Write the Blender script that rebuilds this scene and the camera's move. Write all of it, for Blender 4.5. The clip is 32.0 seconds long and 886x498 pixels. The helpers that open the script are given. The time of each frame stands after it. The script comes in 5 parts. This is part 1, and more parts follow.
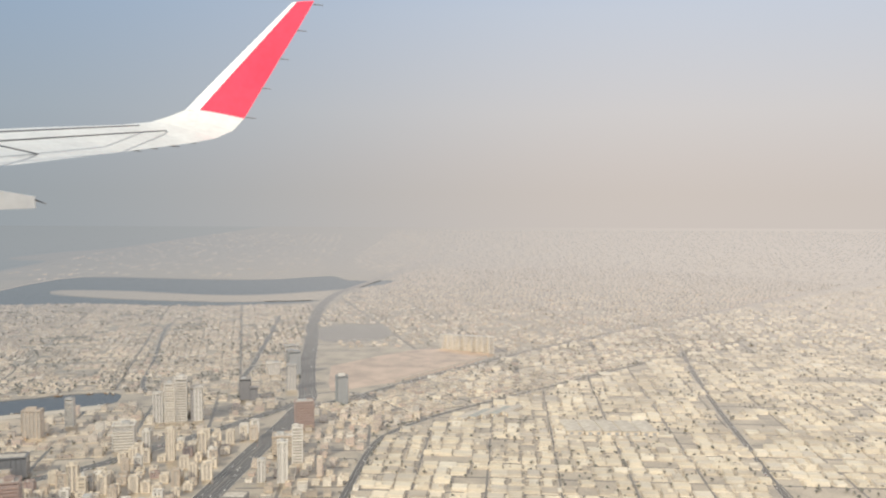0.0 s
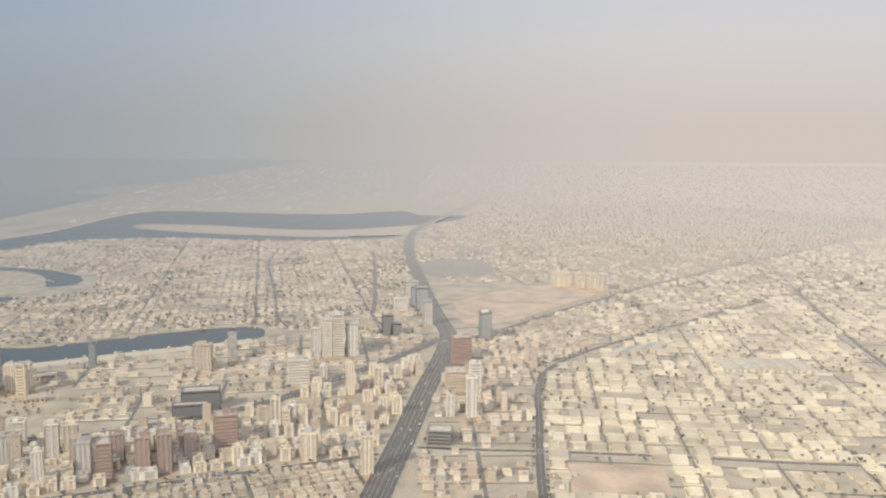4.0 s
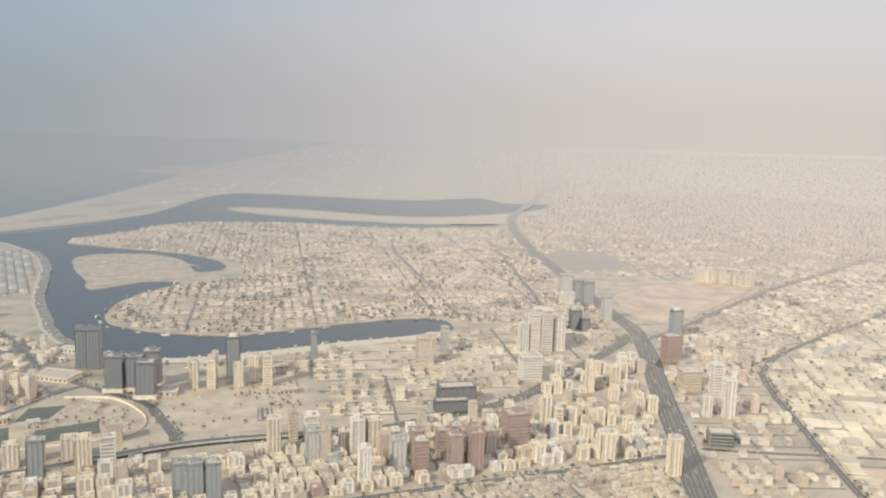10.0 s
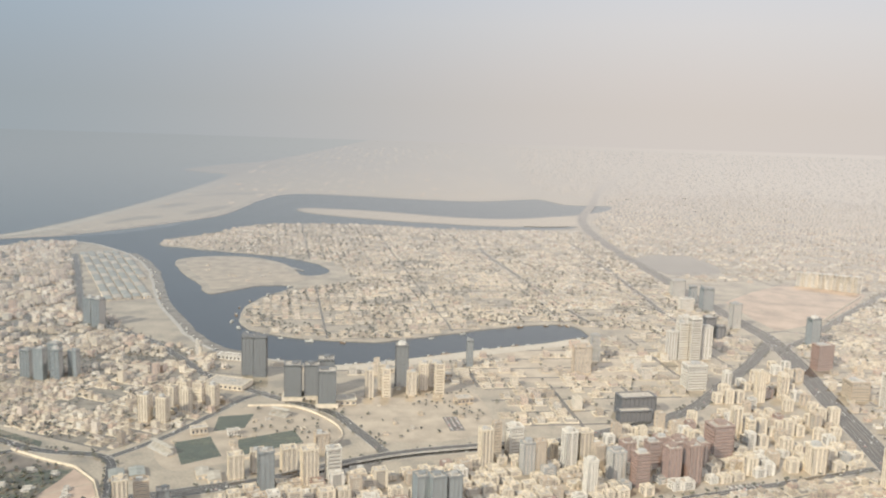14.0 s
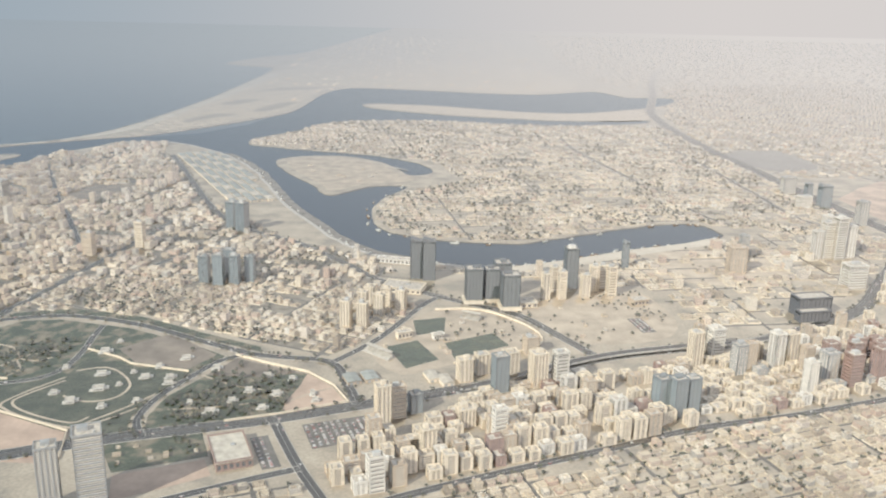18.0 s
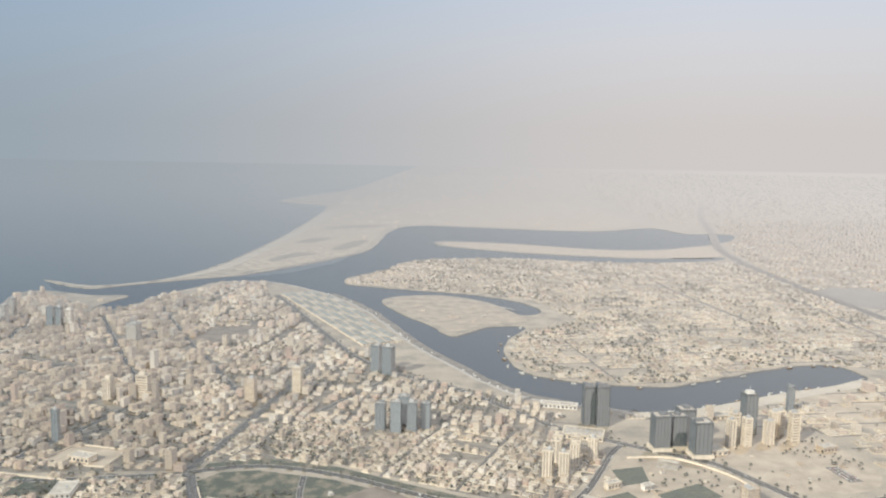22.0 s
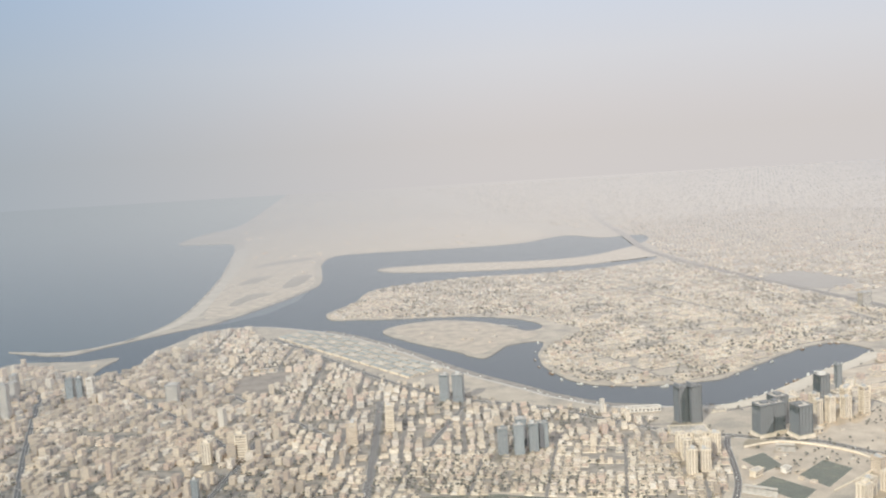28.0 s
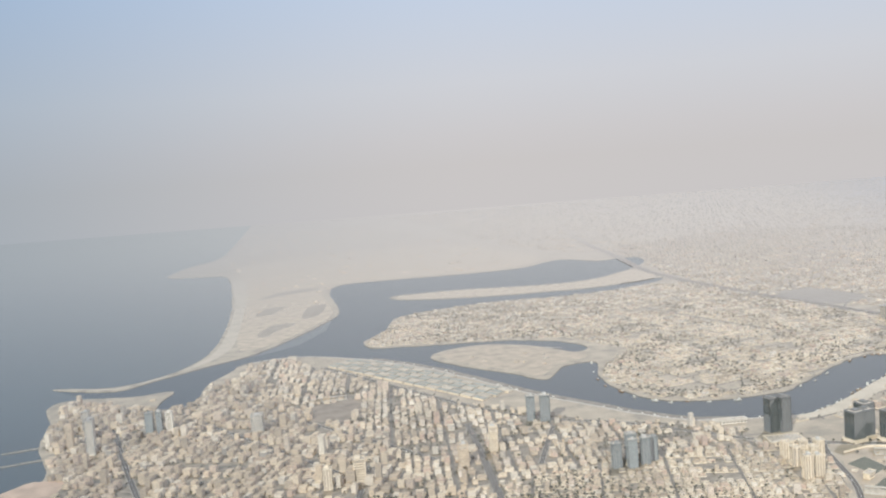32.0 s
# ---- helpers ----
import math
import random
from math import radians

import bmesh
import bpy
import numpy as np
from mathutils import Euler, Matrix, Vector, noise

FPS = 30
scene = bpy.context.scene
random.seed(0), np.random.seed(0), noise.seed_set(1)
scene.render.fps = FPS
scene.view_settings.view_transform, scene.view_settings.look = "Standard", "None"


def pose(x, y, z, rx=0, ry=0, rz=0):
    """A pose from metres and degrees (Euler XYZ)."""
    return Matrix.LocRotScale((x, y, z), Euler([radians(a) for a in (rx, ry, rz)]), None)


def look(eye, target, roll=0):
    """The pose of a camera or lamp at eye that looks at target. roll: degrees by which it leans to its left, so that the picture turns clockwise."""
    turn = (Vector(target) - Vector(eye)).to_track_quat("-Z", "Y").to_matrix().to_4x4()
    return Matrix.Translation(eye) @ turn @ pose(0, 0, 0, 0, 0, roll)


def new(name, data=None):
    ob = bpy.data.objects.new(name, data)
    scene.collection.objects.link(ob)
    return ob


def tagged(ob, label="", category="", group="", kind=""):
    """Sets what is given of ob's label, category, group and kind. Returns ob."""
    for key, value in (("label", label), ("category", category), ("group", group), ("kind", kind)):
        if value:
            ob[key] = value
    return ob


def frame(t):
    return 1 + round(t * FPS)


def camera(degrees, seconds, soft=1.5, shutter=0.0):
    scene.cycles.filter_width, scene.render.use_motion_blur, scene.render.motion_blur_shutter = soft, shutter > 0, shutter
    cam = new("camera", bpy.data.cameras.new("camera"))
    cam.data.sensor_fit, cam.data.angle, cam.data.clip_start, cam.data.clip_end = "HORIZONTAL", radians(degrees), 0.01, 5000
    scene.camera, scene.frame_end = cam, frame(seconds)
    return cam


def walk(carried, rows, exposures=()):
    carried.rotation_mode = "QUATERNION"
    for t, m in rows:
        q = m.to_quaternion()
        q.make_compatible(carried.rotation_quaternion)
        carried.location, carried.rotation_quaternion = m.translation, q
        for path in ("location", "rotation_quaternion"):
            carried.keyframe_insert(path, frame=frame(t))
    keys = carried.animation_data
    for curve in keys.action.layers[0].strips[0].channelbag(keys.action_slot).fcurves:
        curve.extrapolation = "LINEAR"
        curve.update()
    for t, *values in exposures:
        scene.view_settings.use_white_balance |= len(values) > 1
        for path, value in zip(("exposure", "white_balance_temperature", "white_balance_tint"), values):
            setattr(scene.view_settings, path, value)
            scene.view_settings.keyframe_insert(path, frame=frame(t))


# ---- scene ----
cam = camera(53.6, 32.0, soft=2.2)
PATH = [
    (0, (-3.167, -0.722, 190.331), (-2.75, 99.08, 184.04), 0.26),
    (0.5, (-17.269, -0.413, 190.444), (-16.97, 99.39, 184.11), 0.32),
    (1, (-31.288, -0.145, 190.631), (-30.97, 99.49, 182.07), 0.46),
    (1.5, (-45.185, -0.097, 190.882), (-45.02, 99.09, 178.14), 0.76),
    (2, (-59.010, -0.309, 191.182), (-58.92, 98.77, 177.63), 1.02),
    (2.5, (-72.846, -0.795, 191.506), (-72.99, 98.22, 177.51), 1.02),
    (3, (-86.746, -1.470, 191.870), (-87.58, 97.57, 178.05), 0.76),
    (3.5, (-100.702, -2.220, 192.399), (-102.12, 96.83, 178.75), 0.52),
    (5.5, (-157.073, -5.461, 197.593), (-159.94, 93.40, 182.81), 0.18),
    (6, (-171.529, -5.991, 198.210), (-173.69, 92.95, 183.88), 0.50),
    (6.5, (-186.320, -6.426, 198.745), (-188.29, 92.61, 185.00), 0.62),
    (7, (-201.283, -6.332, 199.299), (-203.52, 92.70, 185.62), 0.42),
    (7.5, (-216.306, -6.103, 199.895), (-218.42, 92.85, 185.65), 0.61),
    (8, (-231.340, -6.329, 200.530), (-233.55, 92.61, 186.18), 0.75),
    (8.5, (-246.461, -7.180, 201.189), (-248.72, 91.71, 186.48), 0.80),
    (9, (-261.616, -8.374, 201.873), (-263.80, 90.50, 187.05), 0.96),
    (9.5, (-276.693, -9.374, 202.564), (-278.80, 89.45, 187.39), 1.41),
    (10, (-291.842, -10.243, 203.272), (-293.89, 88.47, 187.42), 1.60),
    (10.5, (-307.253, -11.362, 204.013), (-309.23, 87.28, 187.68), 1.90),
    (11, (-322.546, -11.869, 204.697), (-324.41, 86.73, 188.12), 2.11),
    (11.5, (-337.597, -11.846, 205.311), (-340.29, 86.57, 187.76), 1.27),
    (12, (-352.568, -11.720, 205.894), (-356.03, 86.67, 188.35), 0.62),
    (12.5, (-367.513, -11.742, 206.469), (-370.41, 86.79, 189.62), 1.51),
    (13, (-382.523, -12.070, 207.056), (-385.35, 86.62, 191.16), 1.71),
    (13.5, (-397.603, -12.544, 207.740), (-400.52, 86.14, 191.82), 1.77),
    (15.5, (-461.166, -17.157, 212.052), (-462.97, 79.94, 188.05), 1.8),
    (16, (-476.983, -17.708, 212.778), (-479.08, 77.94, 183.58), 1.6),
    (16.5, (-492.907, -18.533, 213.834), (-495.31, 76.62, 183.23), 1.3),
    (17, (-508.52, -19.059, 214.862), (-510.97, 76.19, 184.51), 1.4),
    (17.5, (-523.749, -20.575, 216.296), (-526.2, 74.97, 186.9), 1.4),
    (18, (-539.517, -21.529, 217.41), (-542.12, 74.32, 189.01), 1.3),
    (18.5, (-555.519, -21.931, 218.376), (-558.17, 74.32, 191.33), 1.3),
    (19, (-571.792, -23.425, 219.851), (-574.64, 73.18, 194.1), 1.3),
    (19.5, (-588.159, -24.205, 221.02), (-591.11, 72.94, 197.57), 1.2),
    (20, (-604.449, -25.37, 222.513), (-607.6, 72.38, 201.61), 1.2),
    (20.5, (-620.841, -26.658, 223.864), (-624.09, 71.44, 204.91), 1.2),
    (21, (-637.291, -28.664, 225.325), (-640.69, 69.99, 209.47), 1.2),
    (21.5, (-653.668, -28.893, 226.05), (-657.12, 70.11, 212.3), 1.1),
    (22, (-670.151, -29.446, 227.303), (-673.6, 69.55, 213.4), 1.0),
    (22.5, (-686.929, -30.689, 228.48), (-690.33, 68.06, 213.33), 0.8),
    (23, (-703.821, -30.265, 229.572), (-707.17, 67.78, 210.32), 0.8),
    (23.5, (-720.481, -31.476, 230.835), (-723.83, 65.82, 208.03), 0.7),
    (24, (-737.344, -32.795, 232.334), (-740.74, 64.56, 209.68), 0.7),
    (24.5, (-754.673, -34.032, 233.795), (-758.07, 63.42, 211.55), 0.6),
    (25, (-772.294, -35.746, 235.268), (-775.69, 61.75, 213.27), 0.4),
    (25.5, (-788.372, -37.395, 236.574), (-789.77, 60.76, 217.27), -1.0),
    (26, (-805.304, -38.249, 238.028), (-799.2, 60.55, 223.73), -2.7),
    (26.5, (-822.27, -38.898, 239.105), (-808.72, 59.4, 226.46), -3.2),
    (28.5, (-889.639, -41.509, 245.192), (-874.69, 56.64, 233.49), -3.5),
    (29, (-907.504, -41.586, 246.77), (-891.5, 56.56, 235.82), -3.6),
    (29.5, (-924.744, -42.331, 248.124), (-905.64, 55.27, 237.67), -3.7),
    (30, (-942.077, -44.983, 249.563), (-922.28, 52.47, 238.96), -3.7),
    (30.5, (-959.364, -45.737, 250.866), (-939.61, 51.76, 240.52), -3.9),
    (31, (-977.541, -46.688, 252.362), (-955.44, 50.36, 242.76), -4.1),
    (31.5, (-995.09, -46.951, 253.951), (-971.14, 49.7, 245.05), -4.4),
    (32, (-1011.739, -44.482, 255.174), (-990.24, 52.72, 245.72), -4.4),
]
walk(cam, [(t, look(eye, target, roll)) for t, eye, target, roll in PATH],
     [(0, 0.06, 6330, 8), (6, 0.11, 6340, 8), (12, 0.16, 6250, 7), (16, 0.20, 6180, 6.5), (17.5, 0.24, 5950, 6), (19, 0.26, 5880, 6.5), (22, 0.15, 5930, 6.5), (25, 0.23, 5990, 7), (32, 0.08, 5800, 6.2)])

# ---- world, sun ----
world = bpy.data.worlds.new("hazy_afternoon")
scene.world = world
world.use_nodes = True
wn, wl = world.node_tree.nodes, world.node_tree.links
wn.clear()
SUN_FROM = Vector((-0.56, -0.66, 0.55)).normalized()


def sky_nodes():
    coord = wn.new("ShaderNodeTexCoord")
    sep = wn.new("ShaderNodeSeparateXYZ")
    wl.new(coord.outputs["Generated"], sep.inputs[0])
    ramp = wn.new("ShaderNodeValToRGB")
    stops = [(0.0, (0.60, 0.535, 0.49)), (0.03, (0.61, 0.55, 0.515)), (0.09, (0.62, 0.585, 0.575)), (0.20, (0.55, 0.585, 0.66)),
             (0.28, (0.44, 0.53, 0.70)), (0.44, (0.70, 0.70, 0.70)), (1.0, (0.72, 0.71, 0.70))]
    while len(ramp.color_ramp.elements) < len(stops):
        ramp.color_ramp.elements.new(0.5)
    for el, (pos, col) in zip(ramp.color_ramp.elements, stops):
        el.position, el.color = pos, (*col, 1)
    wl.new(sep.outputs["Z"], ramp.inputs[0])
    # the sea side of the sky is bluer and darker, the land side dustier
    side = wn.new("ShaderNodeMapRange")
    side.interpolation_type = "SMOOTHSTEP"
    side.inputs["From Min"].default_value, side.inputs["From Max"].default_value = -0.62, 0.30
    wl.new(sep.outputs["X"], side.inputs["Value"])
    tint = wn.new("ShaderNodeMix")
    tint.data_type = "RGBA"
    tint.inputs["A"].default_value = (0.51, 0.635, 0.745, 1)
    tint.inputs["B"].default_value = (1.05, 1.03, 1.015, 1)
    wl.new(side.outputs["Result"], tint.inputs["Factor"])
    even = wn.new("ShaderNodeMapRange")
    even.inputs["From Min"].default_value, even.inputs["From Max"].default_value = 0.40, 0.60
    even.inputs["To Max"].default_value = 0.40
    wl.new(sep.outputs["Z"], even.inputs["Value"])
    calm = wn.new("ShaderNodeMix")
    calm.data_type = "RGBA"
    calm.inputs["B"].default_value = (0.86, 0.89, 0.925, 1)
    wl.new(even.outputs["Result"], calm.inputs["Factor"])
    wl.new(tint.outputs["Result"], calm.inputs["A"])
    mul = wn.new("ShaderNodeMix")
    mul.data_type, mul.blend_type = "RGBA", "MULTIPLY"
    mul.inputs["Factor"].default_value = 1
    wl.new(ramp.outputs["Color"], mul.inputs["A"])
    wl.new(calm.outputs["Result"], mul.inputs["B"])
    # unseen overhead sky brightened to the east, so the haze gloss copies window glare
    high = wn.new("ShaderNodeMapRange")
    high.interpolation_type = "SMOOTHSTEP"
    high.inputs["From Min"].default_value, high.inputs["From Max"].default_value = 0.30, 0.60
    wl.new(sep.outputs["Z"], high.inputs["Value"])
    veil = wn.new("ShaderNodeValToRGB")
    veil.color_ramp.interpolation = "EASE"
    for el, pos, col in zip(veil.color_ramp.elements, (0.28, 0.80), ((0.84, 0.845, 0.85), (1.17, 1.14, 1.10))):
        el.position, el.color = pos, (*col, 1)
    shift = wn.new("ShaderNodeMapRange")
    shift.inputs["From Min"].default_value, shift.inputs["From Max"].default_value = -1.0, 1.0
    wl.new(sep.outputs["X"], shift.inputs["Value"])
    wl.new(shift.outputs["Result"], veil.inputs[0])
    over = wn.new("ShaderNodeMix")
    over.data_type, over.blend_type = "RGBA", "MULTIPLY"
    wl.new(high.outputs["Result"], over.inputs["Factor"])
    wl.new(mul.outputs["Result"], over.inputs["A"])
    wl.new(veil.outputs["Color"], over.inputs["B"])
    sky = wn.new("ShaderNodeTexSky")
    sky.sky_type, sky.sun_disc, sky.dust_density = "NISHITA", False, 4.0
    sky.sun_elevation = math.asin(SUN_FROM.z)
    sky.sun_rotation = math.atan2(SUN_FROM.x, SUN_FROM.y)
    clear, dust, both = wn.new("ShaderNodeBackground"), wn.new("ShaderNodeBackground"), wn.new("ShaderNodeMixShader")
    wl.new(sky.outputs[0], clear.inputs["Color"])
    clear.inputs["Strength"].default_value = 0.10
    wl.new(over.outputs["Result"], dust.inputs["Color"])
    dust.inputs["Strength"].default_value = 1.0
    both.inputs[0].default_value = 0.96
    wl.new(clear.outputs[0], both.inputs[1])
    wl.new(dust.outputs[0], both.inputs[2])
    out = wn.new("ShaderNodeOutputWorld")
    wl.new(both.outputs[0], out.inputs["Surface"])


sky_nodes()
sun = new("sun", bpy.data.lights.new("sun", "SUN"))
sun.data.energy, sun.data.angle, sun.data.color = 4.6, radians(0.8), (1.0, 0.92, 0.77)
sun.matrix_world = look(SUN_FROM * 900, (0, 0, 0))


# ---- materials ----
# distance haze painted into all surfaces: land tint, sea tint, thickness
HAZE_TINT = (0.86, 0.775, 0.71)
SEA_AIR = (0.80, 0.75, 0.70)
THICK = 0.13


class Nodes:
    def __init__(self, name):
        self.mat = bpy.data.materials.new(name)
        self.mat.use_nodes = True
        self.nodes, self.links = self.mat.node_tree.nodes, self.mat.node_tree.links
        self.nodes.clear()

    def add(self, kind, **inputs):
        node = self.nodes.new(kind)
        for key, value in inputs.items():
            self.put(node, key.replace("_", " "), value)
        return node

    def put(self, node, key, value):
        socket = node.inputs[int(key[1:])] if key[0] == "i" and key[1:].isdigit() else node.inputs[key]
        if isinstance(value, bpy.types.NodeSocket):
            self.links.new(value, socket)
        else:
            socket.default_value = value

    def math(self, op, a, b=0.0):
        node = self.nodes.new("ShaderNodeMath")
        node.operation = op
        self.put(node, "i0", a)
        self.put(node, "i1", b)
        return node.outputs[0]

    def mix(self, fac, a, b, blend="MIX"):
        node = self.nodes.new("ShaderNodeMix")
        node.data_type, node.blend_type = "RGBA", blend
        for key, value in (("Factor", fac), ("A", a), ("B", b)):
            if not isinstance(value, (float, int, bpy.types.NodeSocket)):
                value = (*value[:3], 1)
            self.put(node, key, value)
        return node.outputs["Result"]

    def ramp(self, fac, stops, constant=False):
        node = self.nodes.new("ShaderNodeValToRGB")
        els = node.color_ramp.elements
        while len(els) < len(stops):
            els.new(0.5)
        for el, (pos, col) in zip(els, stops):
            el.position, el.color = pos, (*col, 1)
        if constant:
            node.color_ramp.interpolation = "CONSTANT"
        self.links.new(fac, node.inputs[0])
        return node.outputs["Color"]

    def noise(self, scale, detail=3.0, where=None):
        node = self.add("ShaderNodeTexNoise", Scale=scale, Detail=detail)
        self.links.new(where if where is not None else self.place(), node.inputs["Vector"])
        return node.outputs["Fac"]

    def place(self):
        return self.nodes.new("ShaderNodeNewGeometry").outputs["Position"]

    def finish(self, color, rough=0.9, metal=0.0, bump=None, air=HAZE_TINT, haze_rough=0.02, spec=0.2, dust_hazed=True):
        """The surface, plus a sky-reflecting gloss that paints distance haze in towards grazing views."""
        body = self.add("ShaderNodeBsdfPrincipled", Roughness=rough, Metallic=metal)
        body.inputs["Specular IOR Level"].default_value = spec
        self.put(body, "Base Color", color if isinstance(color, bpy.types.NodeSocket) else (*color, 1))
        if bump is not None:
            b = self.add("ShaderNodeBump", Strength=bump[1], Distance=bump[2], Height=bump[0])
            self.links.new(b.outputs[0], body.inputs["Normal"])
        if not dust_hazed:
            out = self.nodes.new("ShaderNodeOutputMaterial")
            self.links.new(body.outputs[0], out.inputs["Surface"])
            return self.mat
        # painted haze: its share depends only on how low the view ray runs
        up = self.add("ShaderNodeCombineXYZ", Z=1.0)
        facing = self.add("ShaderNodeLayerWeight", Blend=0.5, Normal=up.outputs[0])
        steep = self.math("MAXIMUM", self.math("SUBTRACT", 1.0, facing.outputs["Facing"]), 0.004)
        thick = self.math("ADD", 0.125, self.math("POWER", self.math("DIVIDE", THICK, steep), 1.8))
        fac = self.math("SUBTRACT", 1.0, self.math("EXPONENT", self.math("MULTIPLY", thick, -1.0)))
        # normals leaned towards the flight path, so this haze mirrors pale high sky
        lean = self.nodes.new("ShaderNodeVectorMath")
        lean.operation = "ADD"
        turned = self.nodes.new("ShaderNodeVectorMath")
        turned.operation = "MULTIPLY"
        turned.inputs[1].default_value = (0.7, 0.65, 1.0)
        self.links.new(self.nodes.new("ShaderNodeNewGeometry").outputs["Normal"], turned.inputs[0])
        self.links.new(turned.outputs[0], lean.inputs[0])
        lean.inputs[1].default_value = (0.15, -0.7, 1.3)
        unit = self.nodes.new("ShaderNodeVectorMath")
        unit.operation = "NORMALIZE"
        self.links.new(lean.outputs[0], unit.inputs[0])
        gloss = self.add("ShaderNodeBsdfAnisotropic", Color=(*air, 1), Roughness=haze_rough, Normal=unit.outputs[0])
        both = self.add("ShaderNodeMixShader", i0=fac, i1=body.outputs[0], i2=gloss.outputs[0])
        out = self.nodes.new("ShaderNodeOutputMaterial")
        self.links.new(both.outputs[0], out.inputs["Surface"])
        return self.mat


def plain(name, color, rough=0.85, vary=0.14, scale=0.35, metal=0.0, spec=0.2, dust_hazed=True):
    """A surface with stains at two scales and a shade of its own for each object."""
    n = Nodes(name)
    dark = tuple(c * (1 - 2.2 * vary) for c in color)
    light = tuple(min(1, c * (1 + vary)) for c in color)
    big = n.ramp(n.noise(scale, 4), [(0.3, dark), (0.62, color), (0.85, light)])
    fine = n.noise(scale * 9, 3)
    shade = n.math("ADD", 0.82, n.math("MULTIPLY", fine, 0.36))
    rnd = n.nodes.new("ShaderNodeObjectInfo").outputs["Random"]
    shade = n.math("MULTIPLY", shade, n.math("ADD", 0.88, n.math("MULTIPLY", rnd, 0.2)))
    col = n.mix(1.0, big, shade, "MULTIPLY")
    return n.finish(col, rough, metal, bump=(fine, 0.25, 0.05) if dust_hazed else None, spec=spec, dust_hazed=dust_hazed)


def island_mat(name, stops, rough=0.9, windows=False, stain=0.3):
    """Each joined building takes its own tone; walls may carry rows of window openings."""
    n = Nodes(name)
    geo = n.nodes.new("ShaderNodeNewGeometry")
    col = n.ramp(geo.outputs["Random Per Island"], stops)
    dirt = n.noise(0.8, 4)
    wide = n.noise(0.017, 3)
    col = n.mix(1.0, col, n.ramp(wide, [(0.36, (0.74, 0.71, 0.66)), (0.5, (0.97, 0.95, 0.92)), (0.64, (1.12, 1.08, 1.02))]), "MULTIPLY")
    col = n.mix(1.0, col, n.math("ADD", 1 - stain, n.math("MULTIPLY", dirt, 2 * stain)), "MULTIPLY")
    if windows:
        sp = n.nodes.new("ShaderNodeSeparateXYZ")
        n.links.new(geo.outputs["Position"], sp.inputs[0])
        sn = n.nodes.new("ShaderNodeSeparateXYZ")
        n.links.new(geo.outputs["Normal"], sn.inputs[0])
        u = n.math("SUBTRACT", n.math("MULTIPLY", sp.outputs["Y"], sn.outputs["X"]), n.math("MULTIPLY", sp.outputs["X"], sn.outputs["Y"]))
        fu = n.math("FRACT", n.math("MULTIPLY", u, 0.85))
        fz = n.math("FRACT", n.math("DIVIDE", sp.outputs["Z"], 1.05))
        mask = n.math("MULTIPLY", n.math("MULTIPLY", n.math("GREATER_THAN", fu, 0.52), n.math("GREATER_THAN", fz, 0.45)),
                      n.math("LESS_THAN", n.math("ABSOLUTE", sn.outputs["Z"]), 0.3))
        col = n.mix(n.math("MULTIPLY", mask, 0.75), col, (0.10, 0.11, 0.12))
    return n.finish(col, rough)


def glass_wall(name, pane, band, floor=1.05, share=0.36):
    """Curtain wall: panes between spandrel bands, storey by storey."""
    n = Nodes(name)
    geo = n.nodes.new("ShaderNodeNewGeometry")
    sp = n.nodes.new("ShaderNodeSeparateXYZ")
    n.links.new(geo.outputs["Position"], sp.inputs[0])
    fz = n.math("FRACT", n.math("DIVIDE", sp.outputs["Z"], floor))
    mask = n.math("LESS_THAN", fz, share)
    rnd = n.nodes.new("ShaderNodeObjectInfo").outputs["Random"]
    pane_c = n.mix(n.noise(0.5, 3), tuple(c * 0.7 for c in pane), tuple(min(1, c * 1.35) for c in pane))
    col = n.mix(mask, pane_c, band)
    col = n.mix(1.0, col, n.math("ADD", 0.8, n.math("MULTIPLY", rnd, 0.4)), "MULTIPLY")
    rough = n.math("ADD", 0.18, n.math("MULTIPLY", mask, 0.5))
    m = n.finish(col, 0.3, spec=0.5)
    body = [x for x in m.node_tree.nodes if x.type == "BSDF_PRINCIPLED"][0]
    n.links.new(rough, body.inputs["Roughness"])
    return m


def ground_mat():
    n = Nodes("sandy_ground")
    big = n.noise(0.006, 5)
    mid = n.noise(0.045, 5)
    fine = n.noise(0.6, 4)
    a = n.ramp(big, [(0.36, (0.30, 0.255, 0.195)), (0.5, (0.37, 0.315, 0.24)), (0.66, (0.46, 0.39, 0.30))])
    b = n.ramp(mid, [(0.34, (0.16, 0.148, 0.125)), (0.48, (0.33, 0.28, 0.215)), (0.7, (0.48, 0.415, 0.32))])
    col = n.mix(0.55, a, b)
    col = n.mix(1.0, col, n.math("ADD", 0.62, n.math("MULTIPLY", fine, 0.76)), "MULTIPLY")
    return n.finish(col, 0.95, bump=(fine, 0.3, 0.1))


def water_mat(name, deep, air):
    n = Nodes(name)
    swell = n.noise(0.02, 4)
    ripple = n.noise(0.5, 3)
    col = n.mix(swell, tuple(c * 0.75 for c in deep), tuple(c * 1.3 for c in deep))
    return n.finish(col, 0.22, bump=(ripple, 0.35, 0.25), air=air, spec=0.12, haze_rough=0.03)


def leaf_mat(name, color):
    n = Nodes(name)
    geo = n.nodes.new("ShaderNodeNewGeometry")
    col = n.ramp(geo.outputs["Random Per Island"], [(0.0, tuple(c * 0.5 for c in color)), (0.6, color), (1.0, (color[0] * 1.7, color[1] * 1.4, color[2] * 1.3))])
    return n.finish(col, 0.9)


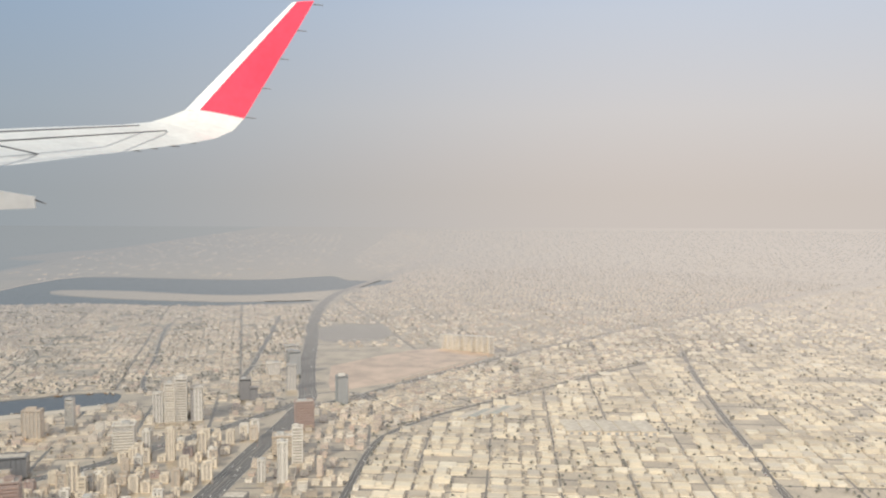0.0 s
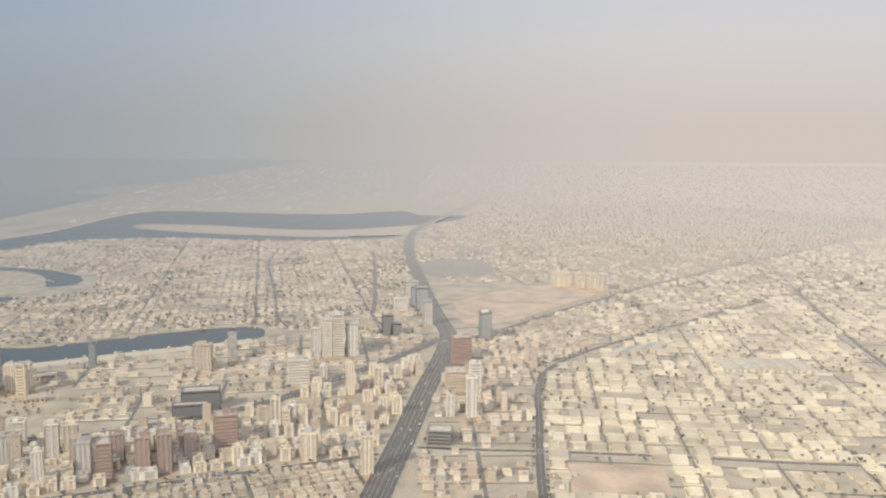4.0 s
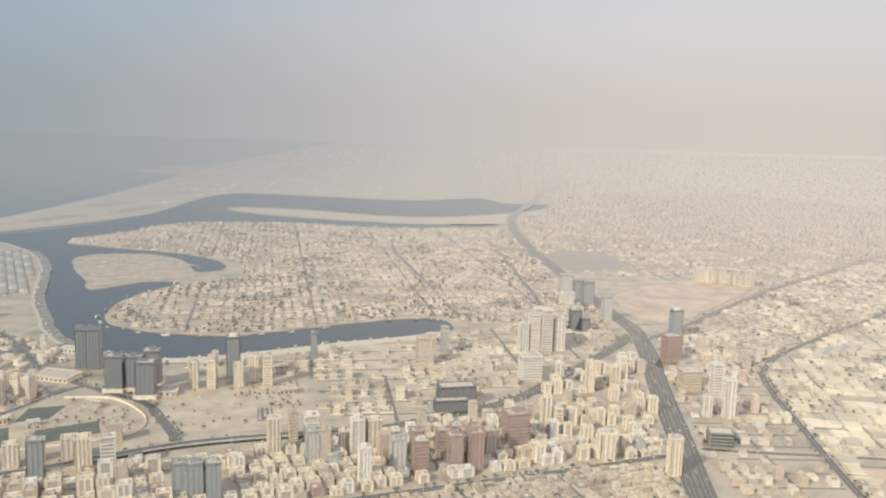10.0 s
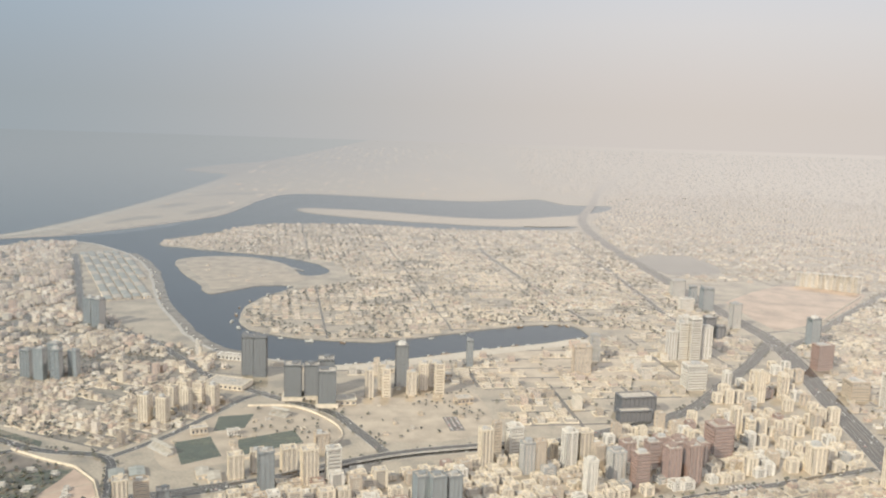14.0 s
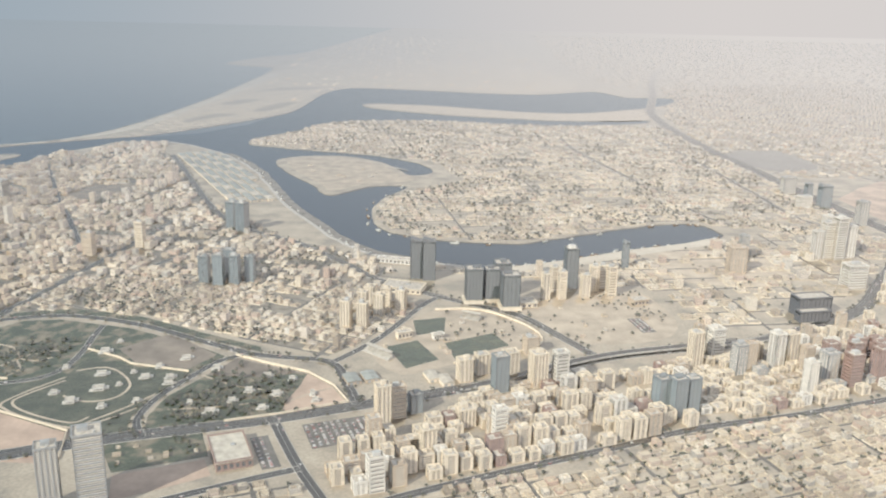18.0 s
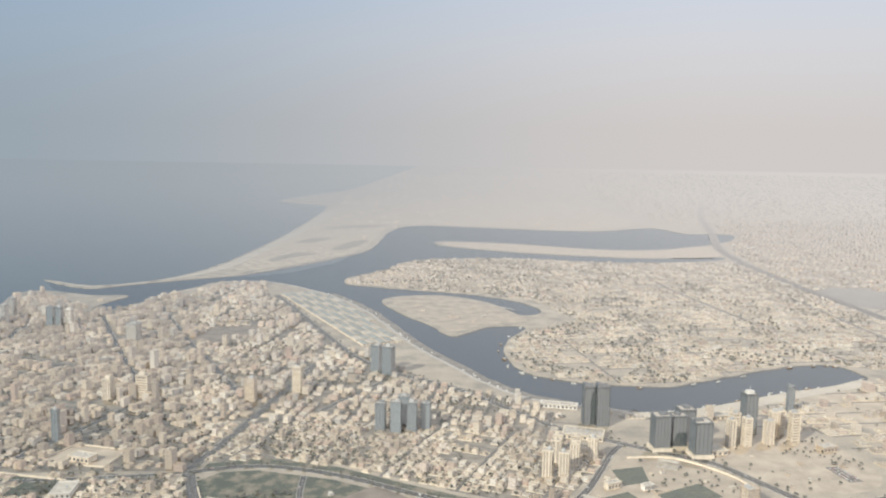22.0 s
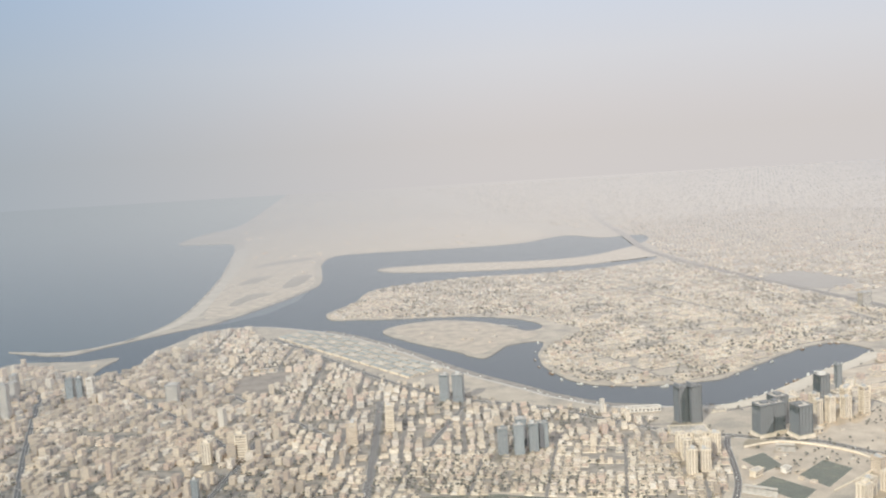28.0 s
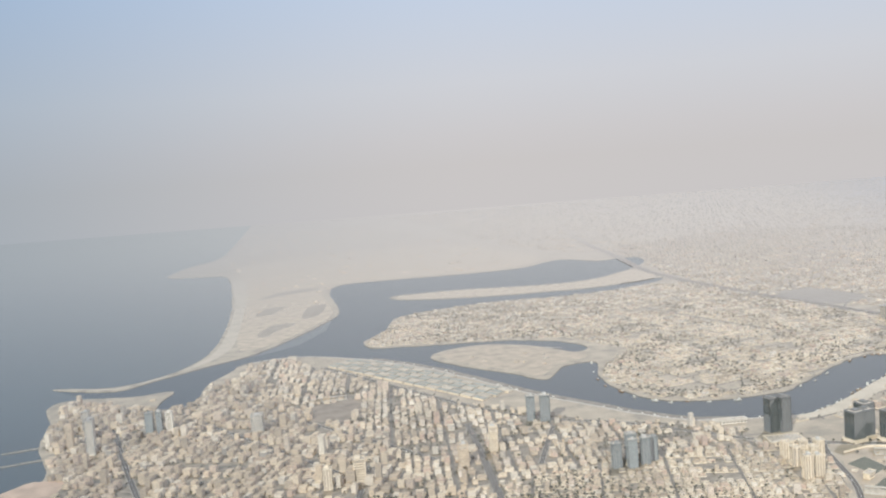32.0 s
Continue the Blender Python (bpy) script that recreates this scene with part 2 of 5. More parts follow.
def lawn_mat(name, color, dry):
    n = Nodes(name)
    patch = n.ramp(n.noise(0.09, 5), [(0.35, color), (0.47, tuple(c * 1.3 for c in color)), (0.58, dry), (0.7, tuple(min(1, c * 1.5) for c in dry))])
    col = n.mix(1.0, patch, n.math("ADD", 0.65, n.math("MULTIPLY", n.noise(1.3, 3), 0.7)), "MULTIPLY")
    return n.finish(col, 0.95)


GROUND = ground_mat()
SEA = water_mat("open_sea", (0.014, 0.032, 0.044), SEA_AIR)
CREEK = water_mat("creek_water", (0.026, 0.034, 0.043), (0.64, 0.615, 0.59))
BROWNEARTH = plain("brown_earth", (0.25, 0.205, 0.16), 0.95, 0.2, 0.06)
ASPHALT = plain("asphalt", (0.066, 0.064, 0.062), 0.9, 0.18, 0.12)
TOWNGROUND = plain("shaded_town_ground", (0.265, 0.23, 0.18), 0.95, 0.25, 0.12)
WHARF = plain("stained_wharf_paving", (0.25, 0.225, 0.19), 0.9, 0.22, 0.12)
STREET = plain("dusty_street", (0.15, 0.137, 0.12), 0.95, 0.2, 0.1)
LINE = plain("road_paint", (0.40, 0.39, 0.36), 0.7, 0.1)
KERB = plain("kerb_concrete", (0.46, 0.43, 0.38), 0.9)
SAND = plain("bare_sand", (0.49, 0.405, 0.305), 0.95, 0.14, 0.07)
REDSAND = plain("reddish_sand", (0.50, 0.37, 0.28), 0.95, 0.18, 0.04)
PALESAND = plain("pale_beach_sand", (0.52, 0.455, 0.365), 0.95, 0.08, 0.03)
WETSAND = plain("damp_sand", (0.33, 0.285, 0.23), 0.95, 0.14, 0.05)
GREYSAND = plain("grey_silt", (0.24, 0.22, 0.20), 0.95, 0.10, 0.04)
LAWN = lawn_mat("park_lawn", (0.046, 0.056, 0.034), (0.17, 0.145, 0.10))
PITCH = lawn_mat("pitch_turf", (0.045, 0.060, 0.042), (0.068, 0.078, 0.050))
LEAF = leaf_mat("tree_leaf", (0.052, 0.058, 0.034))
BARK = plain("tree_bark", (0.16, 0.12, 0.08))
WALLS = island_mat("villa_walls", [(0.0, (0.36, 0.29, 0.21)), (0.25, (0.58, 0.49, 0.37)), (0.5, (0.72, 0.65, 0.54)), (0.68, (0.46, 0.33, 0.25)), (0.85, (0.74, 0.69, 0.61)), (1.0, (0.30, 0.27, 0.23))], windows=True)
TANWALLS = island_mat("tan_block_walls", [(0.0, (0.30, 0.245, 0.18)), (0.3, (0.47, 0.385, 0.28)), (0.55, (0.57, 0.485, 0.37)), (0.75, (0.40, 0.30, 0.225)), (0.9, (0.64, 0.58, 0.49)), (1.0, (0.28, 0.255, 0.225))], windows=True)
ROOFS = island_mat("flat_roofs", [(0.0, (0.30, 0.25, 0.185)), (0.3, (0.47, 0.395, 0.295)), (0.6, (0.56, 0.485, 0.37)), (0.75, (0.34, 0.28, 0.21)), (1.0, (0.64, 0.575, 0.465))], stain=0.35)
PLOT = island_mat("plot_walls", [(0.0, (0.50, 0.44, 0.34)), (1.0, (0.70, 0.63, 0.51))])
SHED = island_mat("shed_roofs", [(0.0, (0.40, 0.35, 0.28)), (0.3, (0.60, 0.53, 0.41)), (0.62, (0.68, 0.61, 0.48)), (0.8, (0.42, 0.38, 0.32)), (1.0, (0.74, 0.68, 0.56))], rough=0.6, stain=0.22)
CARS = island_mat("car_paint", [(0.0, (0.5, 0.5, 0.49)), (0.45, (0.62, 0.62, 0.6)), (0.5, (0.08, 0.08, 0.09)), (0.7, (0.35, 0.36, 0.38)), (0.85, (0.3, 0.05, 0.04)), (1.0, (0.6, 0.6, 0.58))], rough=0.35, stain=0.1)
CREAM = plain("cream_render", (0.72, 0.615, 0.465), 0.85, 0.10)
WHITE = plain("white_render", (0.71, 0.665, 0.59), 0.8, 0.08)
TAN = plain("tan_render", (0.50, 0.40, 0.29), 0.85, 0.12)
PINK = plain("terracotta_render", (0.32, 0.215, 0.17), 0.85, 0.12)
STEEL = plain("dark_steel_mullion", (0.21, 0.23, 0.235), 0.5, 0.12)
GREY = plain("grey_cladding", (0.34, 0.34, 0.33), 0.6, 0.10)
DARK = plain("dark_cladding", (0.07, 0.075, 0.085), 0.4, 0.15, spec=0.5)
ROOFTOP = plain("rooftop_screed", (0.56, 0.50, 0.42), 0.95, 0.18, 0.5)
PLANT = plain("rooftop_metal", (0.50, 0.49, 0.46), 0.6, 0.15)
BLUEGLASS = glass_wall("blue_grey_glass", (0.13, 0.16, 0.168), (0.24, 0.26, 0.262))
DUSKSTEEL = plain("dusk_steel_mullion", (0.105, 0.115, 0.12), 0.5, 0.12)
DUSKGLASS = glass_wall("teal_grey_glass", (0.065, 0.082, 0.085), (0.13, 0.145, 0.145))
CONCRETE = plain("bare_concrete_frame", (0.22, 0.205, 0.185), 0.9, 0.15, 0.4)
TURF = lawn_mat("watered_turf", (0.046, 0.052, 0.034), (0.075, 0.078, 0.052))
CREAMGLASS = glass_wall("recessed_windows", (0.17, 0.15, 0.13), (0.58, 0.49, 0.37), share=0.55)
PINKGLASS = glass_wall("recessed_windows_red", (0.10, 0.08, 0.075), (0.34, 0.21, 0.17), share=0.55)
WHITEGLASS = glass_wall("recessed_windows_white", (0.19, 0.18, 0.17), (0.62, 0.57, 0.485), share=0.5)
DARKGLASS = glass_wall("black_glass", (0.03, 0.035, 0.04), (0.06, 0.065, 0.07))


# ---- building blocks ----
def mesh_of(name, verts, faces, mats, index=None):
    me = bpy.data.meshes.new(name)
    me.from_pydata(np.asarray(verts, float).tolist(), [], np.asarray(faces).tolist() if isinstance(faces, np.ndarray) else faces)
    for m in mats:
        me.materials.append(m)
    if index is not None:
        me.polygons.foreach_set("material_index", np.asarray(index, np.int32))
    me.update()
    return me


def unit_mesh(name, verts, faces):
    me = bpy.data.meshes.new(name)
    me.from_pydata(verts, [], faces)
    me.materials.append(None)
    me.update()
    return me


def bevelled_unit(name, cut):
    """A unit block, base on z = 0, with its upright edges cut."""
    c = cut
    ring = [(-0.5 + c, -0.5), (0.5 - c, -0.5), (0.5, -0.5 + c), (0.5, 0.5 - c), (0.5 - c, 0.5), (-0.5 + c, 0.5), (-0.5, 0.5 - c), (-0.5, -0.5 + c)]
    verts = [(x, y, 0) for x, y in ring] + [(x, y, 1) for x, y in ring]
    faces = [(i, (i + 1) % 8, 8 + (i + 1) % 8, 8 + i) for i in range(8)] + [tuple(range(8, 16)), tuple(range(7, -1, -1))]
    return unit_mesh(name, verts, faces)


BLOCK = bevelled_unit("block", 0.02)
PRISM = bevelled_unit("prism", 0.16)
ROUND = unit_mesh("round", [(0.5 * math.cos(a * math.tau / 20), 0.5 * math.sin(a * math.tau / 20), z) for z in (0, 1) for a in range(20)],
                  [(i, (i + 1) % 20, 20 + (i + 1) % 20, 20 + i) for i in range(20)] + [tuple(range(20, 40))])
RING = unit_mesh("ring", [(sx * k, sy * k, z) for z, k in ((0, 0.5), (1, 0.5), (1, 0.455), (0, 0.455)) for sx, sy in ((-1, -1), (1, -1), (1, 1), (-1, 1))],
                 [(4 * r + i, 4 * r + (i + 1) % 4, 4 * (r + 1) + (i + 1) % 4, 4 * (r + 1) + i) for r in range(3) for i in range(4)])


def piece(name, me, mat, parent, at, size, label=""):
    ob = new(name, me)
    ob.parent = parent
    if parent.data:
        ob.matrix_parent_inverse = parent.matrix_basis.inverted()
    ob.location, ob.scale = at, size
    ob.material_slots[0].link = "OBJECT"
    ob.material_slots[0].material = mat
    if label:
        ob["label"] = label
    return ob


def part(name, me, parent, label=""):
    ob = new(name, me)
    ob.parent = parent
    if label:
        ob["label"] = label
    return ob


def thing(name, x, y, angle, label, category, group="", z=0.0):
    ob = new(name)
    ob.empty_display_size = 2
    ob.location, ob.rotation_euler = (x, y, z), (0, 0, radians(angle))
    return tagged(ob, label, category, group)


def smooth(points, closed=False, step=4):
    """A Catmull-Rom curve through the corners of an outline."""
    p = np.array(points, float)
    n = len(p)
    out = []
    for i in range(n if closed else n - 1):
        a, b, c, d = (p[(i + k) % n] if closed else p[min(max(i + k, 0), n - 1)] for k in (-1, 0, 1, 2))
        for s in range(step):
            t = s / step
            out.append(0.5 * (2 * b + (c - a) * t + (2 * a - 5 * b + 4 * c - d) * t * t + (3 * b - a - 3 * c + d) * t ** 3))
    if not closed:
        out.append(p[-1])
    return np.array(out)


def inside(poly, x, y):
    poly = np.asarray(poly, float)
    res = np.zeros(np.shape(x), bool)
    for (x0, y0), (x1, y1) in zip(poly, np.roll(poly, -1, 0)):
        if y0 != y1:
            res ^= ((y0 > y) != (y1 > y)) & (x < (x1 - x0) * (y - y0) / (y1 - y0) + x0)
    return res


def near_line(line, x, y):
    best = np.full(np.shape(x), 1e9)
    for (x0, y0), (x1, y1) in zip(line[:-1], line[1:]):
        dx, dy = x1 - x0, y1 - y0
        t = np.clip(((x - x0) * dx + (y - y0) * dy) / (dx * dx + dy * dy + 1e-9), 0, 1)
        best = np.minimum(best, np.hypot(x - x0 - t * dx, y - y0 - t * dy))
    return best


def sheet(name, outline, z, mat, drop=0.3):
    """A flat area with a real edge that goes down by drop."""
    from mathutils.geometry import tessellate_polygon
    pts = [Vector((float(x), float(y), 0)) for x, y in outline]
    area = sum(a.x * b.y - b.x * a.y for a, b in zip(pts, pts[1:] + pts[:1]))
    if area < 0:
        pts.reverse()
    n = len(pts)
    tris = [t for t in tessellate_polygon([pts])]
    faces = []
    for a, b, c in tris:
        s = (pts[b] - pts[a]).cross(pts[c] - pts[a]).z
        faces.append((a, b, c) if s > 0 else (a, c, b))
    verts = [(p.x, p.y, z) for p in pts] + [(p.x, p.y, z - drop) for p in pts]
    faces += [(n + i, n + (i + 1) % n, (i + 1) % n, i) for i in range(n)]
    return new(name, mesh_of(name, verts, faces, [mat]))


def ribbon(line, half, z, lift=0.0):
    """Verts and quads of a strip along a line; lift arches it over what it crosses."""
    p = np.asarray(line, float)
    d = np.gradient(p, axis=0)
    d /= np.linalg.norm(d, axis=1)[:, None] + 1e-9
    side = np.c_[-d[:, 1], d[:, 0]]
    n = len(p)
    h = z + lift * np.sin(np.linspace(0, math.pi, n))
    left, right = p + side * half[0], p + side * half[1]
    verts = np.r_[np.c_[left, h], np.c_[right, h]]
    faces = [(i, n + i, n + i + 1, i + 1) if half[0] > half[1] else (i, i + 1, n + i + 1, n + i) for i in range(n - 1)]
    return verts, faces


def slab(line, a, b, z, thick):
    """A strip with thickness, from offset a to offset b of a line."""
    top, f = ribbon(line, (max(a, b), min(a, b)), z)
    low = top.copy()
    low[:, 2] -= thick
    n = len(top)
    h = n // 2
    faces = list(f)
    for i in range(h - 1):
        faces.append((i, i + 1, n + i + 1, n + i))
        faces.append((h + i + 1, h + i, n + h + i, n + h + i + 1))
    return np.r_[top, low], faces


# ---- land and water ----
SOUTH = [(-1250, 760), (-1214, 788), (-1222, 840), (-1241, 909), (-1248, 995), (-1266, 1080), (-1236, 1104), (-1170, 1082), (-1122, 1084), (-1134, 1032),
         (-1130, 1000), (-1105, 996), (-1087, 1035), (-1078, 1100), (-1050, 1160), (-1035, 1195), (-965, 1205), (-887, 1148), (-852, 1104), (-812, 1043),
         (-776, 967), (-751, 906), (-723, 843), (-688, 782), (-657, 729), (-621, 690), (-577, 671), (-525, 659), (-485, 672), (-438, 697),
         (-391, 725), (-340, 750), (-303, 774), (-298, 796), (-308, 827)]
BANK = [(-336, 827), (-390, 801), (-447, 765), (-491, 740), (-549, 741), (-594, 754), (-618, 774), (-634, 820), (-634, 880), (-612, 942),
        (-612, 966), (-652, 958), (-675, 922), (-695, 912), (-717, 957), (-763, 1030), (-788, 1097), (-754, 1130), (-701, 1134), (-651, 1096),
        (-627, 1056), (-610, 1024), (-587, 1035), (-588, 1075), (-619, 1120), (-676, 1155), (-762, 1177), (-818, 1195), (-852, 1214), (-855, 1260), (-814, 1328),
        (-780, 1426), (-718, 1469)]
LAGOON = [(-589, 1490), (-472, 1470), (-360, 1475), (-259, 1509), (-223, 1538), (-226, 1566), (-350, 1534), (-461, 1543), (-581, 1568), (-722, 1634),
          (-736, 1696), (-598, 1688), (-446, 1633), (-327, 1638), (-211, 1719), (-125, 1823), (-106, 1924), (-204, 1926), (-260, 2022), (-383, 1941),
          (-540, 1938), (-690, 1967), (-810, 1970), (-850, 1860), (-855, 1700), (-862, 1560), (-905, 1450), (-960, 1355), (-1015, 1270), (-1075, 1222), (-1140, 1172),
          (-1200, 1130), (-1282, 1186)]
COAST = [(-1200, 1150), (-1135, 1190), (-1092, 1277), (-1072, 1410), (-1060, 1640), (-1058, 1900), (-1066, 2240), (-1090, 2420), (-1180, 2470), (-1245, 2540),
         (-1190, 2800), (-1110, 3000), (-1060, 3700)]
SHORE = smooth(SOUTH + BANK + LAGOON + COAST)
wob = np.array([noise.noise_vector(Vector((x * 0.05, y * 0.05, 0.3))) for x, y in SHORE])[:, :2]
SHORE = SHORE + wob * 3.0
LAND = np.r_[SHORE, [(-900, 6500), (6500, 6500), (6504, -2491), (-3600, -2500), (-2300, -700), (-1600, 220), (-1380, 540)]]
ground = tagged(sheet("ground", LAND, 0.0, GROUND, 1.6), "sandy tan desert ground under a hazy coastal city", "ground", kind="structure")


def water_sheet(name, x0, y0, x1, y1, z, mat, label):
    nx, ny = 24, 24
    xs, ys = np.linspace(x0, x1, nx), np.linspace(y0, y1, ny)
    gx, gy = np.meshgrid(xs, ys)
    verts = np.c_[gx.ravel(), gy.ravel(), np.full(gx.size, z)]
    faces = [(j * nx + i, j * nx + i + 1, (j + 1) * nx + i + 1, (j + 1) * nx + i) for j in range(ny - 1) for i in range(nx - 1)]
    return tagged(new(name, mesh_of(name, verts, faces, [mat])), label, "water", kind="structure")


water_sheet("water_sea", -8000, -2500, -400, 7000, -1.35, SEA, "calm blue-grey open sea beside a sandy coast")
creek = sheet("water_creek", [(-1150, 960), (-1150, 1060), (-1240, 1125), (-1270, 1172), (-1200, 1140), (-1140, 1181), (-1080, 1230), (-1000, 1260), (-950, 1300), (-900, 1400), (-870, 1560), (-880, 2000), (-65, 2127), (-35, 1431), (-264, 686), (-483, 606), (-900, 900)], -1.19, CREEK, 0.2)
tagged(creek, "dark still water of a winding tidal creek", "water", kind="structure")

# ---- roads ----
HIGHWAY = smooth([(-254, -900), (-209, -250), (-190, 120), (-171, 300), (-157, 447), (-149, 525), (-139, 632), (-129, 718), (-125, 799), (-134, 860), (-151, 980), (-165, 1100), (-187, 1271), (-199, 1421), (-202, 1544), (-194, 1674), (-162, 1830), (-130, 1982), (-55, 2378), (140, 3093)], step=6)
DIAGONAL = smooth([(-135, 756), (-83, 810), (-36, 874), (55, 992), (161, 1114), (393, 1361), (776, 1753), (1467, 2450)], step=6)
CURVE = smooth([(-74, 301), (-69, 452), (-62, 546), (-55, 634), (-43, 684), (-5, 742), (61, 811), (195, 947), (420, 1163)], step=6)
EASTROAD = smooth([(200, 304), (216, 536), (231, 651), (248, 787), (280, 988), (334, 1270)], step=6)
ELEVATED = smooth([(-131, 784), (-170, 713), (-214, 644), (-259, 581), (-343, 523), (-395, 505), (-455, 483), (-527, 440), (-596, 408), (-647, 386), (-728, 357), (-850, 300)], step=6)
BRANCH = smooth([(-455, 484), (-480, 524), (-503, 556), (-545, 580), (-600, 617), (-630, 652), (-685, 715), (-743, 760), (-795, 830), (-897, 1044), (-930, 1110)], step=6)
PARKWEST = smooth([(-775, 300), (-800, 387), (-836, 470), (-850, 506), (-853, 518), (-842, 590), (-829, 690), (-818, 780)], step=6)
PARKNORTH = smooth([(-853, 512), (-809, 526), (-756, 515), (-705, 490), (-662, 471), (-620, 465), (-603, 430), (-596, 410)], step=6)
PARKEAST = smooth([(-618, 464), (-594, 504), (-569, 569), (-555, 592)], step=6)
PARKMID = smooth([(-668, 474), (-684, 462), (-697, 434), (-706, 407), (-707, 383), (-698, 366)], step=6)
SOUTHWEST = smooth([(-1040, 300), (-1009, 413), (-987, 492), (-953, 601), (-930, 700)], step=6)
WESTLINK = smooth([(-853, 512), (-900, 500), (-985, 485), (-1100, 470)], step=6)
NEARROAD = smooth([(-640, 284), (-591, 306), (-562, 323), (-517, 346), (-455, 376), (-413, 397), (-364, 413), (-323, 429), (-239, 463), (-162, 496)], step=6)
NEARWEST = smooth([(-760, 262), (-689, 300), (-661, 316), (-633, 332), (-614, 342)], step=6)
CROSSROAD = smooth([(-586, 292), (-599, 315), (-614, 341), (-626, 365), (-635, 384), (-640, 392)], step=6)
VILLAROAD = smooth([(-398, 1344), (-387, 1227), (-337, 1026), (-299, 868), (-280, 827)], step=6)
VILLAROAD2 = smooth([(-250, 1356), (-233, 1196), (-210, 969), (-203, 876), (-179, 821), (-144, 798)], step=6)
OLDROAD = smooth([(-930, 640), (-961, 703), (-982, 742), (-1070, 901), (-1100, 960)], step=6)
OLDROAD2 = smooth([(-870, 690), (-922, 782), (-959, 844), (-1056, 1026)], step=6)
SEAROAD = smooth([(-1085, 560), (-1122, 706), (-1154, 851), (-1172, 940)], step=6)
SHORT = smooth([(-790, 640), (-777, 668), (-745, 735)], step=6)
PARKRING = smooth([(-817, 412), (-806, 418), (-791, 423), (-778, 431), (-772, 446), (-772, 468), (-775, 490), (-777, 512)], step=6)
EASTCROSS = smooth([(-140, 508), (-99, 505), (-63, 504), (19, 498), (79, 491), (164, 486), (305, 475), (522, 453)], step=6)
FIELDROAD = smooth([(-157, 1089), (-97, 1139), (-61, 1095), (-13, 1069), (100, 1118)], step=6)
LOOP = smooth([(-134, 813), (-103, 831), (-77, 822), (-72, 800), (-90, 786), (-123, 790)], step=6)
ROADS = [("road_highway", HIGHWAY, 8.5, 0.20, "wide dark asphalt highway with many lanes"), ("road_diagonal", DIAGONAL, 4.2, 0.16, "dusty two-way road past a bare field"),
         ("road_curve", CURVE, 2.6, 0.14, "curving grey asphalt road between warehouses"), ("road_east", EASTROAD, 2.4, 0.13, "straight road through an industrial district"),
         ("road_elevated", ELEVATED, 5.2, 0.18, "long dark asphalt main road with two carriageways"), ("road_branch", BRANCH, 3.4, 0.15, "grey waterfront road with two carriageways"),
         ("road_park_west", PARKWEST, 3.2, 0.12, "grey avenue beside a park"), ("road_park_north", PARKNORTH, 2.8, 0.11, "grey road along a park wall"),
         ("road_park_east", PARKEAST, 2.2, 0.105, "grey street past football pitches"), ("road_park_middle", PARKMID, 1.9, 0.10, "pale curving road through a park"),
         ("road_southwest", SOUTHWEST, 2.6, 0.12, "grey avenue through dense blocks"), ("road_west_link", WESTLINK, 2.0, 0.10, "grey street between housing blocks"),
         ("road_near", NEARROAD, 2.6, 0.13, "grey street along a row of apartment blocks"), ("road_near_west", NEARWEST, 2.4, 0.125, "grey street past a large hall"), ("road_cross", CROSSROAD, 2.6, 0.12, "grey street beside a car park"), ("road_villa", VILLAROAD, 2.0, 0.12, "pale street through a villa district"),
         ("road_villa_east", VILLAROAD2, 2.6, 0.125, "grey street between villas and towers"), ("road_old_town", OLDROAD, 2.2, 0.115, "dark street through dense old blocks"), ("road_old_town_east", OLDROAD2, 2.2, 0.12, "dark street past low houses"), ("road_sea", SEAROAD, 2.4, 0.11, "dark avenue near a beach"), ("road_short", SHORT, 2.0, 0.10, "pale street near glass towers"),
         ("road_park_ring", PARKRING, 1.7, 0.115, "pale dusty road curving between two parks"), ("road_east_cross", EASTCROSS, 2.1, 0.125, "grey cross street between warehouses"),
         ("road_field", FIELDROAD, 1.5, 0.11, "pale track past a bare field"), ("road_loop", LOOP, 1.6, 0.14, "looping slip road of an interchange")]


def build_road(name, line, half, z, label):
    root = tagged(new(name, mesh_of(name, *slab(line, -half, half, z, 0.4), [ASPHALT])), label, "road", kind="structure")
    for s in (-1, 1):
        part("kerb", mesh_of("kerb", *slab(line, s * half, s * (half + 0.35), z + 0.1, 0.5), [KERB]), root)
    if half > 3:
        part("median", mesh_of("median", *slab(line, -half * 0.08, half * 0.08, z + 0.12, 0.3), [STREET]), root, "dusty concrete median strip")
    lanes = (-0.66, -0.36, 0.36, 0.66) if half > 3 else (0.0,)
    for k in lanes:
        part("lane_line", mesh_of("lane_line", *slab(line, k * half - 0.08, k * half + 0.08, z + 0.012, 0.05), [LINE]), root)
    return root


for row in ROADS:
    build_road(*row)

